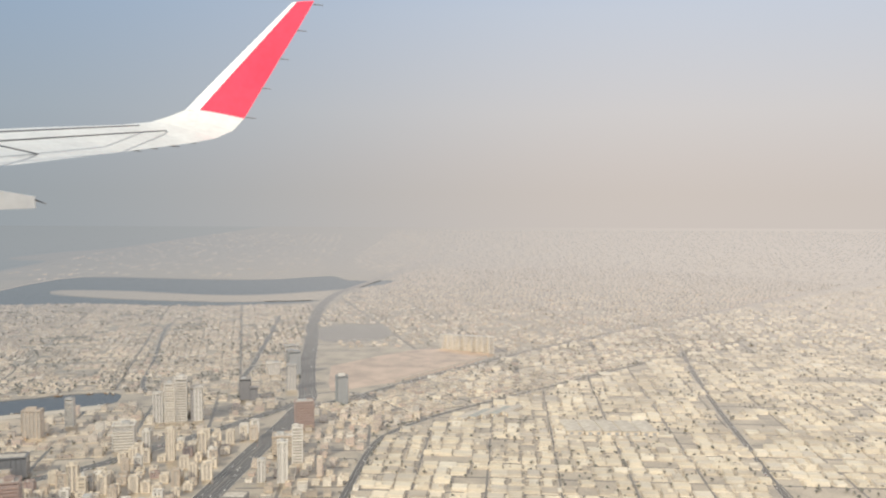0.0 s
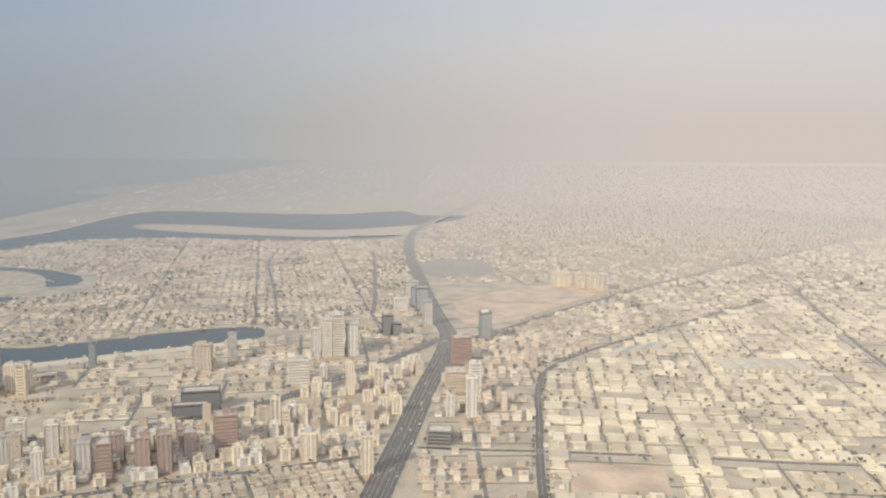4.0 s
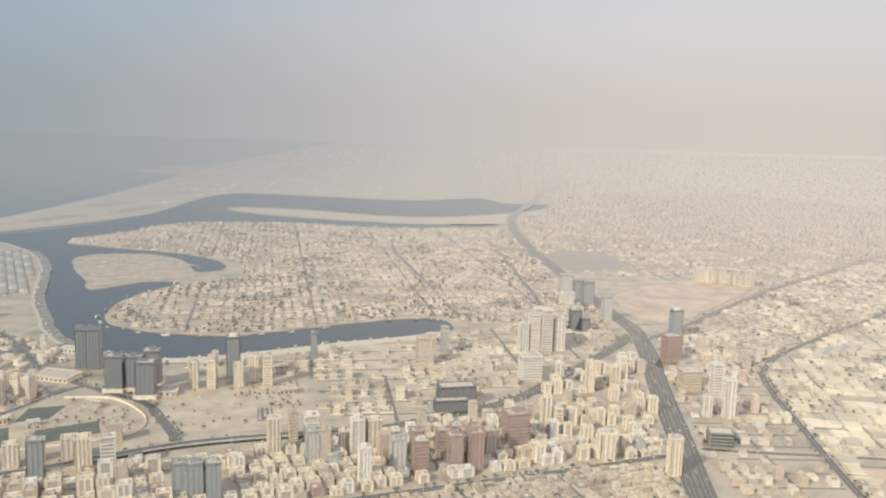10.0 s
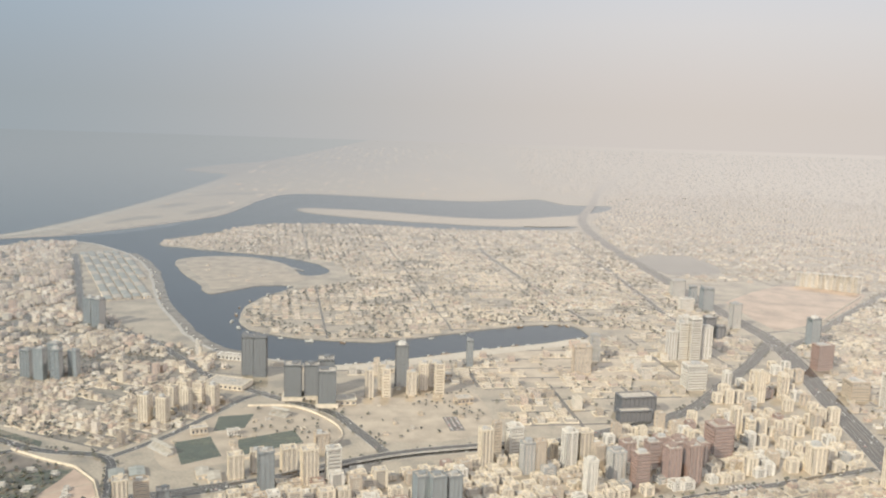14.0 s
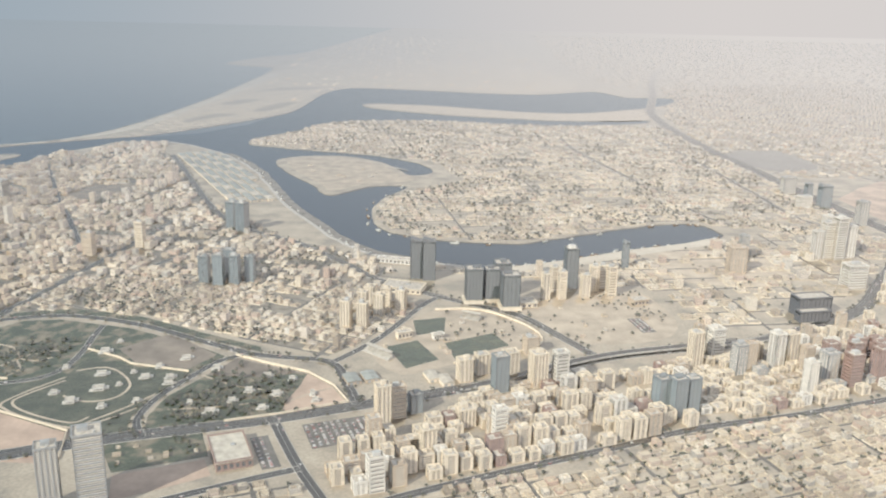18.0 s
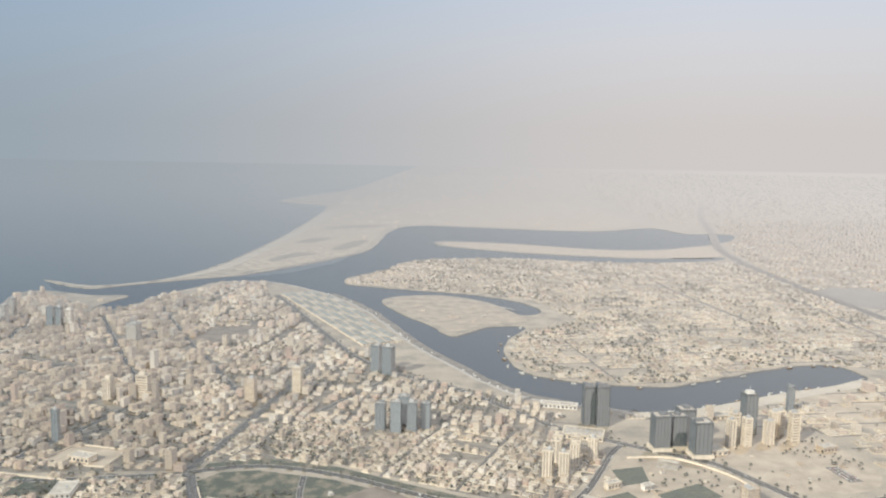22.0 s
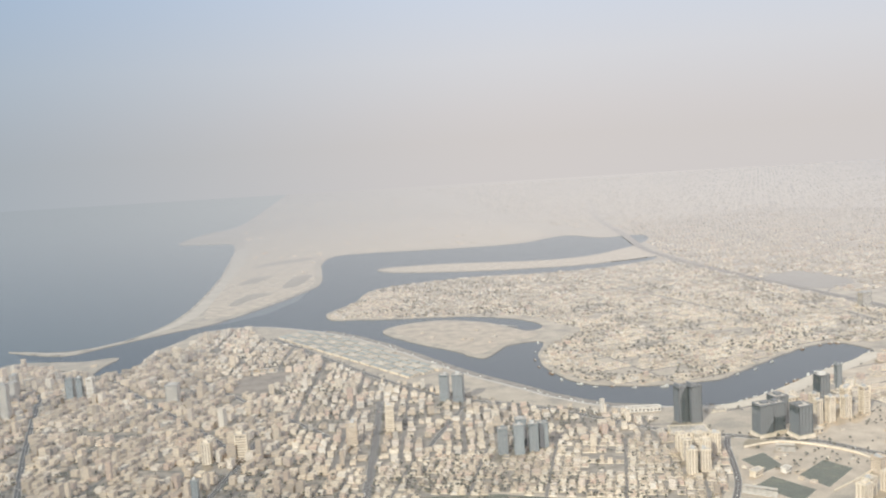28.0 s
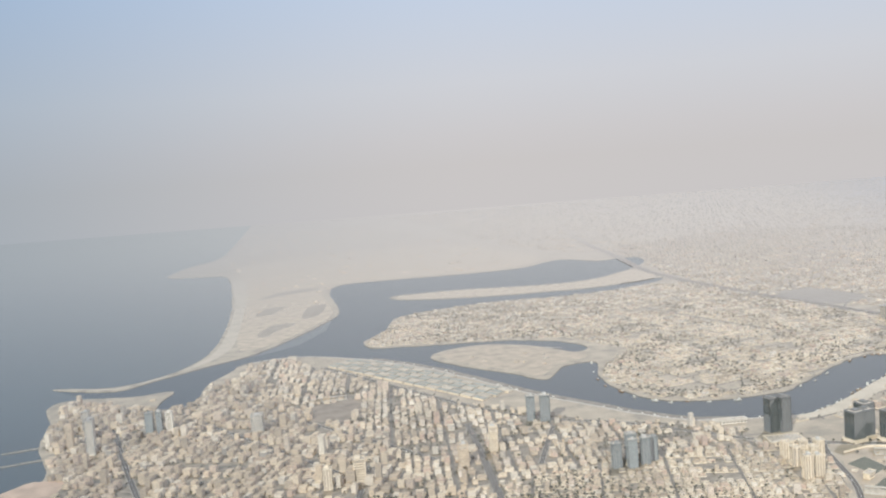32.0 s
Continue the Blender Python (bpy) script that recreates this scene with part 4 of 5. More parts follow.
def hall(x, y, w, d, h, angle, label, wall, roof, bays=6):
    root = thing("hall", x, y, angle, label, "hall")
    TAKEN.append((x, y, max(w, d) * 0.6))
    piece("wall", BLOCK, wall, root, (0, 0, 0), (w, d, h))
    top = piece("roof", BLOCK, roof, root, (0, 0, h), (w + 0.8, d + 0.8, 0.35), "pale flat roof")
    piece("parapet", RING, wall, top, (0, 0, h + 0.3), (w + 0.8, d + 0.8, 0.4))
    piece("roof_light", BLOCK, GREY, top, (0.1 * w, 0.05 * d, h + 0.35), (w * 0.12, d * 0.08, 0.6))
    for k in range(bays):
        u = (k + 0.5) * w / bays - w / 2
        piece("window", BLOCK, DARKGLASS, root, (u, -d / 2 - 0.02, h * 0.25), (w / bays * 0.5, 0.14, h * 0.5))
        piece("pilaster", BLOCK, wall, root, (u - w / bays / 2, -d / 2 - 0.1, 0), (0.5, 0.3, h))
    return root


hall(-650, 352, 17, 28, 4.2, 24, "large hall with a pale flat roof and terracotta walls", PINK, SHEDROOF)
hall(-597, 669, 30, 7, 3.4, -10, "long white waterfront hall with dark windows", WHITE, ROOFTOP, 9)
hall(-585, 603, 30, 18, 3.2, -12, "wide low shopping hall with a pale roof", CREAM, ROOFTOP, 8)
hall(-918, 475, 12, 18, 3.0, 8, "white hall with a pale roof beside a walled garden", WHITE, SHEDROOF, 4)
hall(-498, 577, 20, 14, 3.0, 12, "low building with a white flat roof near waste ground", CREAM, SHEDROOF, 5)
hall(-972, 398, 13, 10, 9.0, -17, "tan block with a flat roof near an avenue", TAN, ROOFTOP, 4)
hall(-930, 527, 16, 9, 3.6, -15, "pale mosque-like hall on a walled plot", CREAM, ROOFTOP, 5)
hall(-556, 508, 7, 4, 3.0, 28, "small white club house between pitches", WHITE, ROOFTOP, 4)
hall(-578, 508, 10, 5, 4.0, 28, "pale stand building beside a pitch", CREAM, ROOFTOP, 4)
hall(-412, 588, 12, 9, 3.5, 20, "pale unfinished block on waste ground", TAN, ROOFTOP, 4)
hall(-429, 639, 14, 9, 4.5, 15, "brown unfinished block near towers", TAN, ROOFTOP, 4)
hall(-470, 655, 18, 9, 2.4, 12, "low pale hall beside lakeside towers", CREAM, SHEDROOF, 5)
for x, y in ((-557, 447), (-549, 442)):
    shed(x, y, 7, 12, 2.2, 22, "low shed with a cream gabled roof", "twin sheds", CREAM, SHEDROOF)
for x, y in ((-603, 440), (-593, 444)):
    shed(x, y, 8, 12, 2.0, 24, "low shed with a grey sheet roof", "grey sheds", TAN, GREYROOF)
for k in range(5):
    shed(22.8 + 9.33 * k, 737.4 + 5.06 * k, 8.5, 30, 2.6, -33, "long parallel shed with a pale sheet roof", "parallel long sheds", CREAM, GREYROOF if k % 2 else SHEDROOF)
for k in range(5):
    shed(104.6 + 14.69 * k, 701.2 - 0.58 * k, 13.5, 34, 3.0, 4, "wide warehouse with a cream roof", "row of wide warehouses", CREAM, SHEDROOF)
VILLAWHITE = plain("bright_white_render", (0.60, 0.57, 0.51), 0.8, 0.06)


def villa(x, y, w, d, h, angle, label, group):
    w, d, h = w * 0.68, d * 0.68, h * 0.66
    root = thing("villa", x, y, angle, label, "villa", group)
    TAKEN.append((x, y, max(w, d) * 0.55))
    piece("wall", BLOCK, VILLAWHITE, root, (0, 0, 0), (w * 0.6, d, h))
    wing = piece("wing", BLOCK, VILLAWHITE, root, (w * 0.32, d * 0.12, 0), (w * 0.42, d * 0.6, h * 0.68))
    piece("porch", BLOCK, VILLAWHITE, root, (-w * 0.36, -d * 0.2, 0), (w * 0.2, d * 0.45, h * 0.45))
    roof = piece("roof", BLOCK, ROOFTOP, root, (0, 0, h), (w * 0.52, d * 0.86, 0.1), "pale flat roof")
    piece("parapet", RING, VILLAWHITE, roof, (0, 0, h), (w * 0.6, d, 0.45))
    piece("window_strip", BLOCK, DARKGLASS, root, (0, -d / 2, h * 0.45), (w * 0.45, 0.12, h * 0.22))
    return root


for x, y, w, d in ((-747, 436, 13, 6), (-741, 417, 15, 7), (-732, 423, 6, 3), (-763, 410, 9, 5), (-750, 401, 12, 8), (-731, 396, 8, 6), (-730, 440, 6, 3), (-721, 434, 12, 5), (-707, 435, 11, 5),
                   (-705, 427, 12, 3), (-718, 449, 8, 6), (-715, 404, 8, 4), (-771, 443, 7, 5), (-758, 468, 13, 8), (-755, 484, 6, 4), (-706, 462, 12, 6)):
    villa(x, y, w, d, 2.0 + 0.05 * w, 18, "white flat-roofed villa on a walled estate lawn", "estate villas")
for x, y, w, d in ((-684, 449, 10, 8), (-652, 441, 11, 5), (-637, 438, 8, 5), (-658, 421, 10, 6), (-642, 418, 11, 6), (-622, 420, 6, 7), (-619, 412, 8, 5), (-664, 408, 10, 5), (-646, 401, 10, 4), (-672, 394, 13, 7), (-686, 404, 6, 4)):
    villa(x, y, w, d, 2.2 + 0.05 * w, 14, "pale villa among park trees and dry plots", "park villas")
q0, q1 = np.array((-878.0, 1118.0)), np.array((-742.0, 868.0))
along = (q1 - q0) / np.linalg.norm(q1 - q0)
across = np.array((along[1], -along[0]))
for i in range(15):
    for j in range(6):
        c = q0 + along * (-12 + 20.0 * i + 3 * (j % 2)) + across * (-9 + 9.6 * j)
        if inside(LAND, c[:1], c[1:])[0] and near_line(SHORE, c[:1], c[1:])[0] > 8 and near_line(BRANCH, c[:1], c[1:])[0] > 9:
            shed(c[0], c[1], 7.6, 17.5, 2.0, 28.5, "long market shed with a pale sheet roof beside a quay", "market sheds on the quay", CREAM, GREYROOF if (i + j) % 3 else SHEDROOF, 0.5)


# ---- joined low blocks ----
RNG = np.random.default_rng(11)


def lattice(lo, hi, pitch, group, gap):
    """Places in groups with a street before each group."""
    n = int((hi - lo) / (pitch + gap / group)) + 2
    i = np.arange(n)
    pos = lo + i * pitch + (i // group) * gap
    return pos, pos[::group] - pitch / 2 - gap / 2


def grid(poly, angle, px, py, fill, margin, jitter=0.15, group=(9, 2), gap=(0.0, 0.0), patchy=False):
    """Places on a turned grid inside an outline."""
    poly = np.asarray(poly, float)
    a = radians(angle)
    c, s = math.cos(a), math.sin(a)
    mid = poly.mean(0)
    q = (poly - mid) @ np.array([[c, -s], [s, c]])
    xs, _ = lattice(q[:, 0].min(), q[:, 0].max(), px, group[0], gap[0])
    ys, _ = lattice(q[:, 1].min(), q[:, 1].max(), py, group[1], gap[1])
    gx, gy = np.meshgrid(xs, ys)
    gx = (gx + RNG.uniform(-jitter, jitter, gx.shape) * px).ravel()
    gy = (gy + RNG.uniform(-jitter, jitter, gy.shape) * py).ravel()
    x, y = mid[0] + gx * c - gy * s, mid[1] + gx * s + gy * c
    bx, by = np.floor(gx / (px * 5.3)).astype(int), np.floor(gy / (py * 2.1)).astype(int)
    vacant = (np.sin(bx * 12.9898 + by * 78.233) * 43758.5453 % 1.0) < 0.045
    field = np.sin(x * 0.045 + 1.3 * np.sin(y * 0.03)) ** 2
    if patchy:
        field = np.clip(2.2 * np.sin(x * 0.031 + 2.0 * np.sin(y * 0.023)) * np.sin(y * 0.027 + 1.7 * np.sin(x * 0.019)) + 0.45, 0.12, 1.25)
        vacant = np.zeros(x.size, bool)
    keep = inside(poly, x, y) & ~vacant & (RNG.random(x.size) < fill * (field * 1.1 if patchy else 0.72 + 0.5 * field))
    x, y = x[keep], y[keep]
    ok = ~blocked(x, y, margin)
    return x[ok], y[ok]


def boxes(x, y, w, d, h, angle, z=0.0, parapet=0.0):
    """Verts, quads and slot numbers of many flat-roofed blocks."""
    n = len(x)
    a = np.radians(np.broadcast_to(angle, n))
    c, s = np.cos(a), np.sin(a)
    z = np.broadcast_to(z, n)

    def ring(k, height):
        out = []
        for sx, sy in ((-1, -1), (1, -1), (1, 1), (-1, 1)):
            lx, ly = sx * (w / 2 - k), sy * (d / 2 - k)
            out.append(np.stack([x + lx * c - ly * s, y + lx * s + ly * c, height], 1))
        return np.stack(out, 1)
    rings = [ring(0, z), ring(0, z + h)]
    if parapet:
        rings += [ring(np.minimum(w, d) * 0.06, z + h), ring(np.minimum(w, d) * 0.06, z + h - parapet)]
    v = np.concatenate(rings, 1)
    m = v.shape[1]
    base = (np.arange(n) * m)[:, None, None]
    f, slot = [], []
    for r in range(len(rings) - 1):
        for i in range(4):
            f.append((4 * r + i, 4 * r + (i + 1) % 4, 4 * r + 4 + (i + 1) % 4, 4 * r + 4 + i))
            slot.append(0)
    t = 4 * (len(rings) - 1)
    f.append((t, t + 1, t + 2, t + 3))
    slot.append(1)
    return v.reshape(-1, 3), (base + np.array(f)[None]).reshape(-1, 4), np.tile(slot, n)


def joined(name, sets, mats, label, category):
    verts, faces, slots, k = [], [], [], 0
    for v, f, s in sets:
        verts.append(v)
        faces.append(f + k)
        slots.append(s)
        k += len(v)
    if not k:
        return None
    return tagged(new(name, mesh_of(name, np.concatenate(verts), np.concatenate(faces), mats, np.concatenate(slots))), label, category, kind="stuff")


def plots(x, y, w, d, angle):
    """Low boundary walls round plots."""
    sets = []
    a = radians(angle)
    c, s = math.cos(a), math.sin(a)
    for sx, sy, ww, dd in ((0, -1, 1, 0), (0, 1, 1, 0), (-1, 0, 0, 1), (1, 0, 0, 1)):
        ox, oy = sx * w / 2, sy * d / 2
        sets.append(boxes(x + ox * c - oy * s, y + ox * s + oy * c, np.full(len(x), w if ww else 0.18), np.full(len(x), d if dd else 0.18), np.full(len(x), 0.75), angle))
    return sets


def streets(poly, angle, px, py, group, gap):
    """Dusty side streets laid out on the grid of a district."""
    poly = np.asarray(poly, float)
    a = radians(angle)
    c, s = math.cos(a), math.sin(a)
    mid = poly.mean(0)
    q = (poly - mid) @ np.array([[c, -s], [s, c]])
    sets = []
    for turned, pitch in ((0, px), (1, py)):
        if not gap[turned]:
            continue
        _, u = lattice(q[:, turned].min(), q[:, turned].max(), pitch, group[turned], gap[turned])
        v = np.arange(q[:, 1 - turned].min(), q[:, 1 - turned].max(), 8.0)
        gu, gv = [g.ravel() for g in np.meshgrid(u, v)]
        lx, ly = (gv, gu) if turned else (gu, gv)
        x, y = mid[0] + lx * c - ly * s, mid[1] + lx * s + ly * c
        ok = inside(poly, x, y) & ~blocked(x, y, -0.5)
        x, y = x[ok], y[ok]
        n = len(x)
        width = gap[turned] * 0.9
        w, d = (np.full(n, 8.0), np.full(n, width)) if turned else (np.full(n, width), np.full(n, 8.0))
        sets.append(boxes(x, y, w, d, np.full(n, 0.03 + 0.012 * turned), angle, z=0.0))
    return sets


def housing(name, poly, angle, px, py, fill, size, height, label, walled=False, tall=0.0, parapet=0.22, mats=None, gap=(0.0, 0.0), group=(9, 2), margin=1.0, category="houses", shape=2.2, extra=0.5):
    x, y = grid(poly, angle, px, py, fill, margin, group=group, gap=gap)
    n = len(x)
    w, d = size[0] + (size[1] - size[0]) * RNG.random(n) ** 1.3, size[0] + (size[1] - size[0]) * RNG.random(n) ** 1.3
    w, d = w * RNG.uniform(0.7, 1.12, n), d * RNG.uniform(0.7, 1.12, n)
    h = height[0] + (height[1] - height[0]) * RNG.random(n) ** shape
    if tall:
        h = np.where(RNG.random(n) < tall, h * RNG.uniform(1.5, 2.6, n), h)
    turn = angle + RNG.normal(0, 0.8, n)
    sets = [boxes(x, y, w, d, h, turn, parapet=parapet)]
    if extra:  # stair houses and wings
        k = RNG.random(n) < extra
        m = int(k.sum())
        sets.append(boxes(x[k] + RNG.uniform(-0.22, 0.22, m) * w[k], y[k] + RNG.uniform(-0.22, 0.22, m) * d[k], w[k] * RNG.uniform(0.25, 0.45, m), d[k] * RNG.uniform(0.25, 0.45, m), np.full(m, 0.9), turn[k], z=h[k] - parapet))
        k = RNG.random(n) < extra * 0.7
        m = int(k.sum())
        sets.append(boxes(x[k] + RNG.choice([-0.5, 0.5], m) * w[k], y[k] + RNG.uniform(-0.3, 0.3, m) * d[k], w[k] * 0.5, d[k] * 0.6, h[k] * RNG.uniform(0.4, 0.75, m), turn[k]))
    joined(name, sets, mats or [WALLS, ROOFS], label, category)
    if walled:
        joined(name + "_walls", plots(x, y, px * 0.88, py * 0.88, angle), [PLOT, PLOT], "low plastered boundary walls round " + name.replace("_", " "), "walls")
    if any(gap):
        joined(name + "_streets", streets(poly, angle, px, py, group, gap), [STREET, STREET], "narrow dusty side streets between " + name.replace("_", " "), "street")
    return x, y


GREEN = []


def greens(poly, angle, px, py, fill, size, margin=0.0):
    x, y = grid(poly, angle, px, py, fill, margin, 0.5, patchy=True)
    GREEN.append((x, y, RNG.uniform(*size, len(x))))


PENINSULA = [(-670, 735), (-500, 735), (-309, 826), (-159, 783), (-143, 878), (-157, 1109), (-199, 1483), (-624, 1481), (-790, 1440), (-860, 1330), (-870, 1190), (-590, 1125), (-545, 1000), (-640, 900)]
housing("peninsula_villas", PENINSULA, 12.6, 9.6, 10.8, 0.88, (4.0, 7.2), (1.7, 3.6), "cream flat-roofed villas in walled plots among trees", walled=True, gap=(2.4, 2.4), group=(12, 2))
greens(PENINSULA, 12.6, 5.6, 6.2, 0.46, (0.9, 1.9))
OLDTOWN = [(-900, 610), (-700, 620), (-600, 600), (-560, 610), (-640, 690), (-705, 735), (-805, 855), (-880, 1005), (-940, 1110), (-965, 1195), (-1030, 1190), (-1040, 1090), (-960, 880), (-900, 740)]
housing("old_town_houses", OLDTOWN, -9, 8.0, 8.2, 0.93, (4.0, 7.6), (1.7, 5.8), "dense pale low houses and small blocks with flat roofs", tall=0.14, gap=(3.0, 1.8), group=(6, 2), margin=0.4, shape=2.2, category="buildings", extra=0.3)
greens(OLDTOWN, -9, 5.6, 5.6, 0.75, (0.8, 1.7))
WESTTOWN = [(-1240, 820), (-1200, 760), (-1010, 640), (-900, 610), (-900, 740), (-960, 880), (-1040, 1090), (-1080, 1085), (-1110, 985), (-1240, 1085)]
housing("west_town_blocks", WESTTOWN, -24, 8.2, 8.4, 0.94, (4.8, 7.8), (2.4, 7.2), "dense tan and cream apartment blocks with flat roofs", tall=0.09, gap=(3.0, 1.8), group=(7, 2), margin=0.4, shape=1.5, category="buildings", mats=[TANWALLS, ROOFS], extra=0.3)
greens(WESTTOWN, -24, 7, 7, 0.6, (0.8, 1.6))
LOWTOWN = [(-850, 530), (-756, 532), (-700, 505), (-622, 472), (-600, 505), (-572, 570), (-600, 600), (-700, 620), (-860, 610)]
housing("garden_houses", LOWTOWN, -20, 6.4, 6.8, 0.95, (3.0, 5.4), (1.4, 3.6), "pale low houses with small gardens", tall=0.10, walled=True, gap=(2.6, 2.0), group=(8, 2), margin=0.3)
greens(LOWTOWN, -20, 5, 5, 0.8, (0.8, 1.6))
SPIT = [(-1236, 1095), (-1128, 1082), (-1135, 1040), (-1245, 1010)]
housing("spit_buildings", SPIT, 0, 13, 13, 0.35, (4, 8), (1.5, 5.0), "few pale buildings on a sandy spit", category="buildings")
SOUTHTOWN = [(-1420, 520), (-1215, 760), (-1010, 640), (-862, 605), (-850, 515), (-985, 505), (-1120, 470), (-1420, 440)]
housing("south_town_blocks", SOUTHTOWN, -17, 7.8, 8.0, 0.92, (4.2, 7.4), (1.9, 6.0), "dense cream and tan housing blocks", tall=0.12, gap=(2.8, 1.6), group=(8, 2), margin=0.4, category="buildings", mats=[TANWALLS, ROOFS], shape=2.2, extra=0.3)
greens(SOUTHTOWN, -17, 6, 6, 0.7, (0.8, 1.7))
ROWHOUSES = [(-934, 446), (-872, 447), (-838, 440), (-812, 380), (-800, 300), (-918, 300)]
housing("row_houses", ROWHOUSES, 7.5, 4.7, 4.3, 0.95, (3.7, 4.8), (1.5, 2.6), "low tan row houses along narrow parallel lanes", tall=0.02, gap=(2.3, 2.0), group=(1, 9), margin=0.4, extra=0.35)
greens(ROWHOUSES, 7.5, 7, 7, 0.4, (0.7, 1.3))
SOUTHLOW = [(-1420, 440), (-1120, 470), (-985, 500), (-850, 508), (-838, 446), (-940, 452), (-930, 280), (-1420, 280)]
housing("south_row_houses", SOUTHLOW, -14, 5.8, 8.4, 0.92, (3.4, 5.2), (1.5, 3.0), "low tan row houses in long parallel rows", tall=0.03, gap=(2.6, 2.6), group=(10, 2), margin=0.4, walled=True)
greens(SOUTHLOW, -14, 5.6, 5.6, 0.75, (0.8, 1.7))
CORE = [(-560, 650), (-470, 640), (-400, 624), (-385, 555), (-338, 532), (-286, 571), (-135, 775), (-182, 830), (-301, 770), (-417, 727), (-500, 670), (-570, 660)]
housing("inner_blocks", CORE, 10, 10.5, 11.5, 0.62, (4.5, 8.0), (1.8, 6.0), "pale low blocks between open plots", walled=True, gap=(3.0, 2.4), group=(5, 2), tall=0.06, category="buildings")
greens(CORE, 10, 14, 14, 0.4, (0.7, 1.5))
WASTE = [(-501, 580), (-465, 612), (-412, 617), (-395, 556), (-409, 520), (-462, 510), (-490, 545)]
housing("site_huts", WASTE, 12, 9, 9, 0.24, (1.6, 5.0), (0.8, 2.2), "scattered low huts and stores on waste ground", extra=0.2, category="huts", margin=0.2)
greens(WASTE, 12, 5, 5, 0.25, (0.7, 1.4))
SCRUB = [(-713, 356), (-672, 370), (-662, 350), (-699, 334)]
housing("scrub_huts", SCRUB, 20, 7, 7, 0.45, (1.6, 4.2), (0.7, 1.6), "low stores and stacked goods on a scrubby plot", extra=0.2, category="huts", margin=0.2)
greens(SCRUB, 20, 4, 4, 0.6, (0.7, 1.4))
SPORT = [(-556, 556), (-530, 558), (-500, 533), (-491, 508), (-507, 493), (-545, 470), (-573, 453), (-592, 480), (-582, 520)]
housing("sports_huts", SPORT, 30, 8, 8, 0.30, (1.8, 4.5), (1.0, 2.4), "small pale sports huts beside pitches", extra=0.3, category="huts", margin=0.2)
greens(SPORT, 30, 7, 7, 0.5, (0.7, 1.4))
STRIP = [(-418, 499), (-279, 465), (-170, 496), (-147, 631), (-140, 775), (-226, 630), (-287, 561)]
FRONT = [(-605, 332), (-611, 346), (-594, 359), (-575, 372), (-566, 368), (-556, 386), (-546, 403), (-526, 433), (-507, 442), (-471, 457), (-407, 481), (-315, 520), (-287, 537), (-164, 515), (-170, 500), (-269, 458), (-322, 436), (-412, 403), (-484, 367), (-538, 342), (-583, 318)]
APART = random.Random(8)
TONES = [(CREAM, "cream rendered apartment block with a flat roof"), (WHITE, "white rendered apartment block with a flat roof"), (TAN, "tan rendered apartment block with a flat roof"), (PINK, "pinkish rendered apartment block with a flat roof"), (GREY, "grey apartment block with a flat roof")]


def apartment(x, y, w, d, h, angle, group):
    r = APART
    tone, label = r.choices(TONES, (14, 3, 4.0, 1.0, 0.5))[0]
    core = {CREAM: CREAMGLASS, TAN: CREAMGLASS, PINK: PINKGLASS}.get(tone, WHITEGLASS)
    root = thing("apartment_block" if h > 6 else "low_rise_block", x, y, angle, label, "building", group)
    piece("wall", BLOCK, core, root, (0, 0, 0), (w - 0.3, d - 0.3, h))
    n = 1 if r.random() < 0.6 else 2
    for s in (-1, 1):
        for k in range(n + 1):
            piece("bay", BLOCK, tone, root, (-w / 2 + 0.5 + k * (w - 1.0) / n, s * (d / 2 - 0.2), 0), (1.5 if k in (0, n) else 0.9, 0.45, h))
    roof = piece("roof", BLOCK, ROOFTOP, root, (0, 0, h - 0.1), (w, d, 0.22))
    piece("parapet", RING, tone, roof, (0, 0, h), (w + 0.1, d + 0.1, 0.65))
    piece("stair_house", BLOCK, tone, roof, (r.uniform(-0.2, 0.2) * w, r.uniform(-0.2, 0.2) * d, h), (w * r.uniform(0.25, 0.42), d * r.uniform(0.25, 0.42), r.uniform(0.9, 1.5)))
    if r.random() < 0.5:
        piece("water_tank", ROUND, PLANT, roof, (r.uniform(-0.32, 0.32) * w, -0.3 * d, h + 0.1), (0.7, 0.7, 0.7))


fx, fy = grid(FRONT, 24, 8.6, 9.0, 0.94, 0.2)
ok = near_line(ELEVATED, fx, fy) > 9
fx, fy = fx[ok], fy[ok]
low = near_line(ELEVATED, fx, fy) < 30
for x, y, near in zip(fx, fy, low):
    apartment(x, y, APART.uniform(5.0, 7.6), APART.uniform(4.8, 7.0), (4.2 + 7.5 * APART.random() ** 1.3 + (6 if APART.random() < 0.07 else 0)) if x < -410 and not near else (2.2 + 3.6 * APART.random() ** 1.5), 22 + APART.uniform(-2, 2), "foreground apartment blocks")
fx, fy = grid(STRIP, 10, 9.0, 9.4, 0.56, 1.0)
for x, y in zip(fx, fy):
    apartment(x, y, APART.uniform(4.4, 6.6), APART.uniform(4.4, 6.4), 3.2 + 8.0 * APART.random() ** 1.5, 10 + APART.uniform(-3, 3), "apartment blocks beside the highway")
NEARVILLAS = [(-720, 230), (-720, 278), (-690, 295), (-633, 327), (-616, 335), (-602, 312), (-591, 302), (-562, 319), (-517, 342), (-455, 372), (-413, 393), (-365, 410), (-324, 425), (-160, 492), (-154, 200)]
housing("near_villas", NEARVILLAS, 22, 6.4, 6.8, 0.9, (3.8, 5.4), (1.7, 3.6), "cream villas with flat roofs in tight rows", walled=True, gap=(2.6, 1.9), group=(9, 2))
greens(NEARVILLAS, 22, 6, 6, 0.6, (0.8, 1.5))
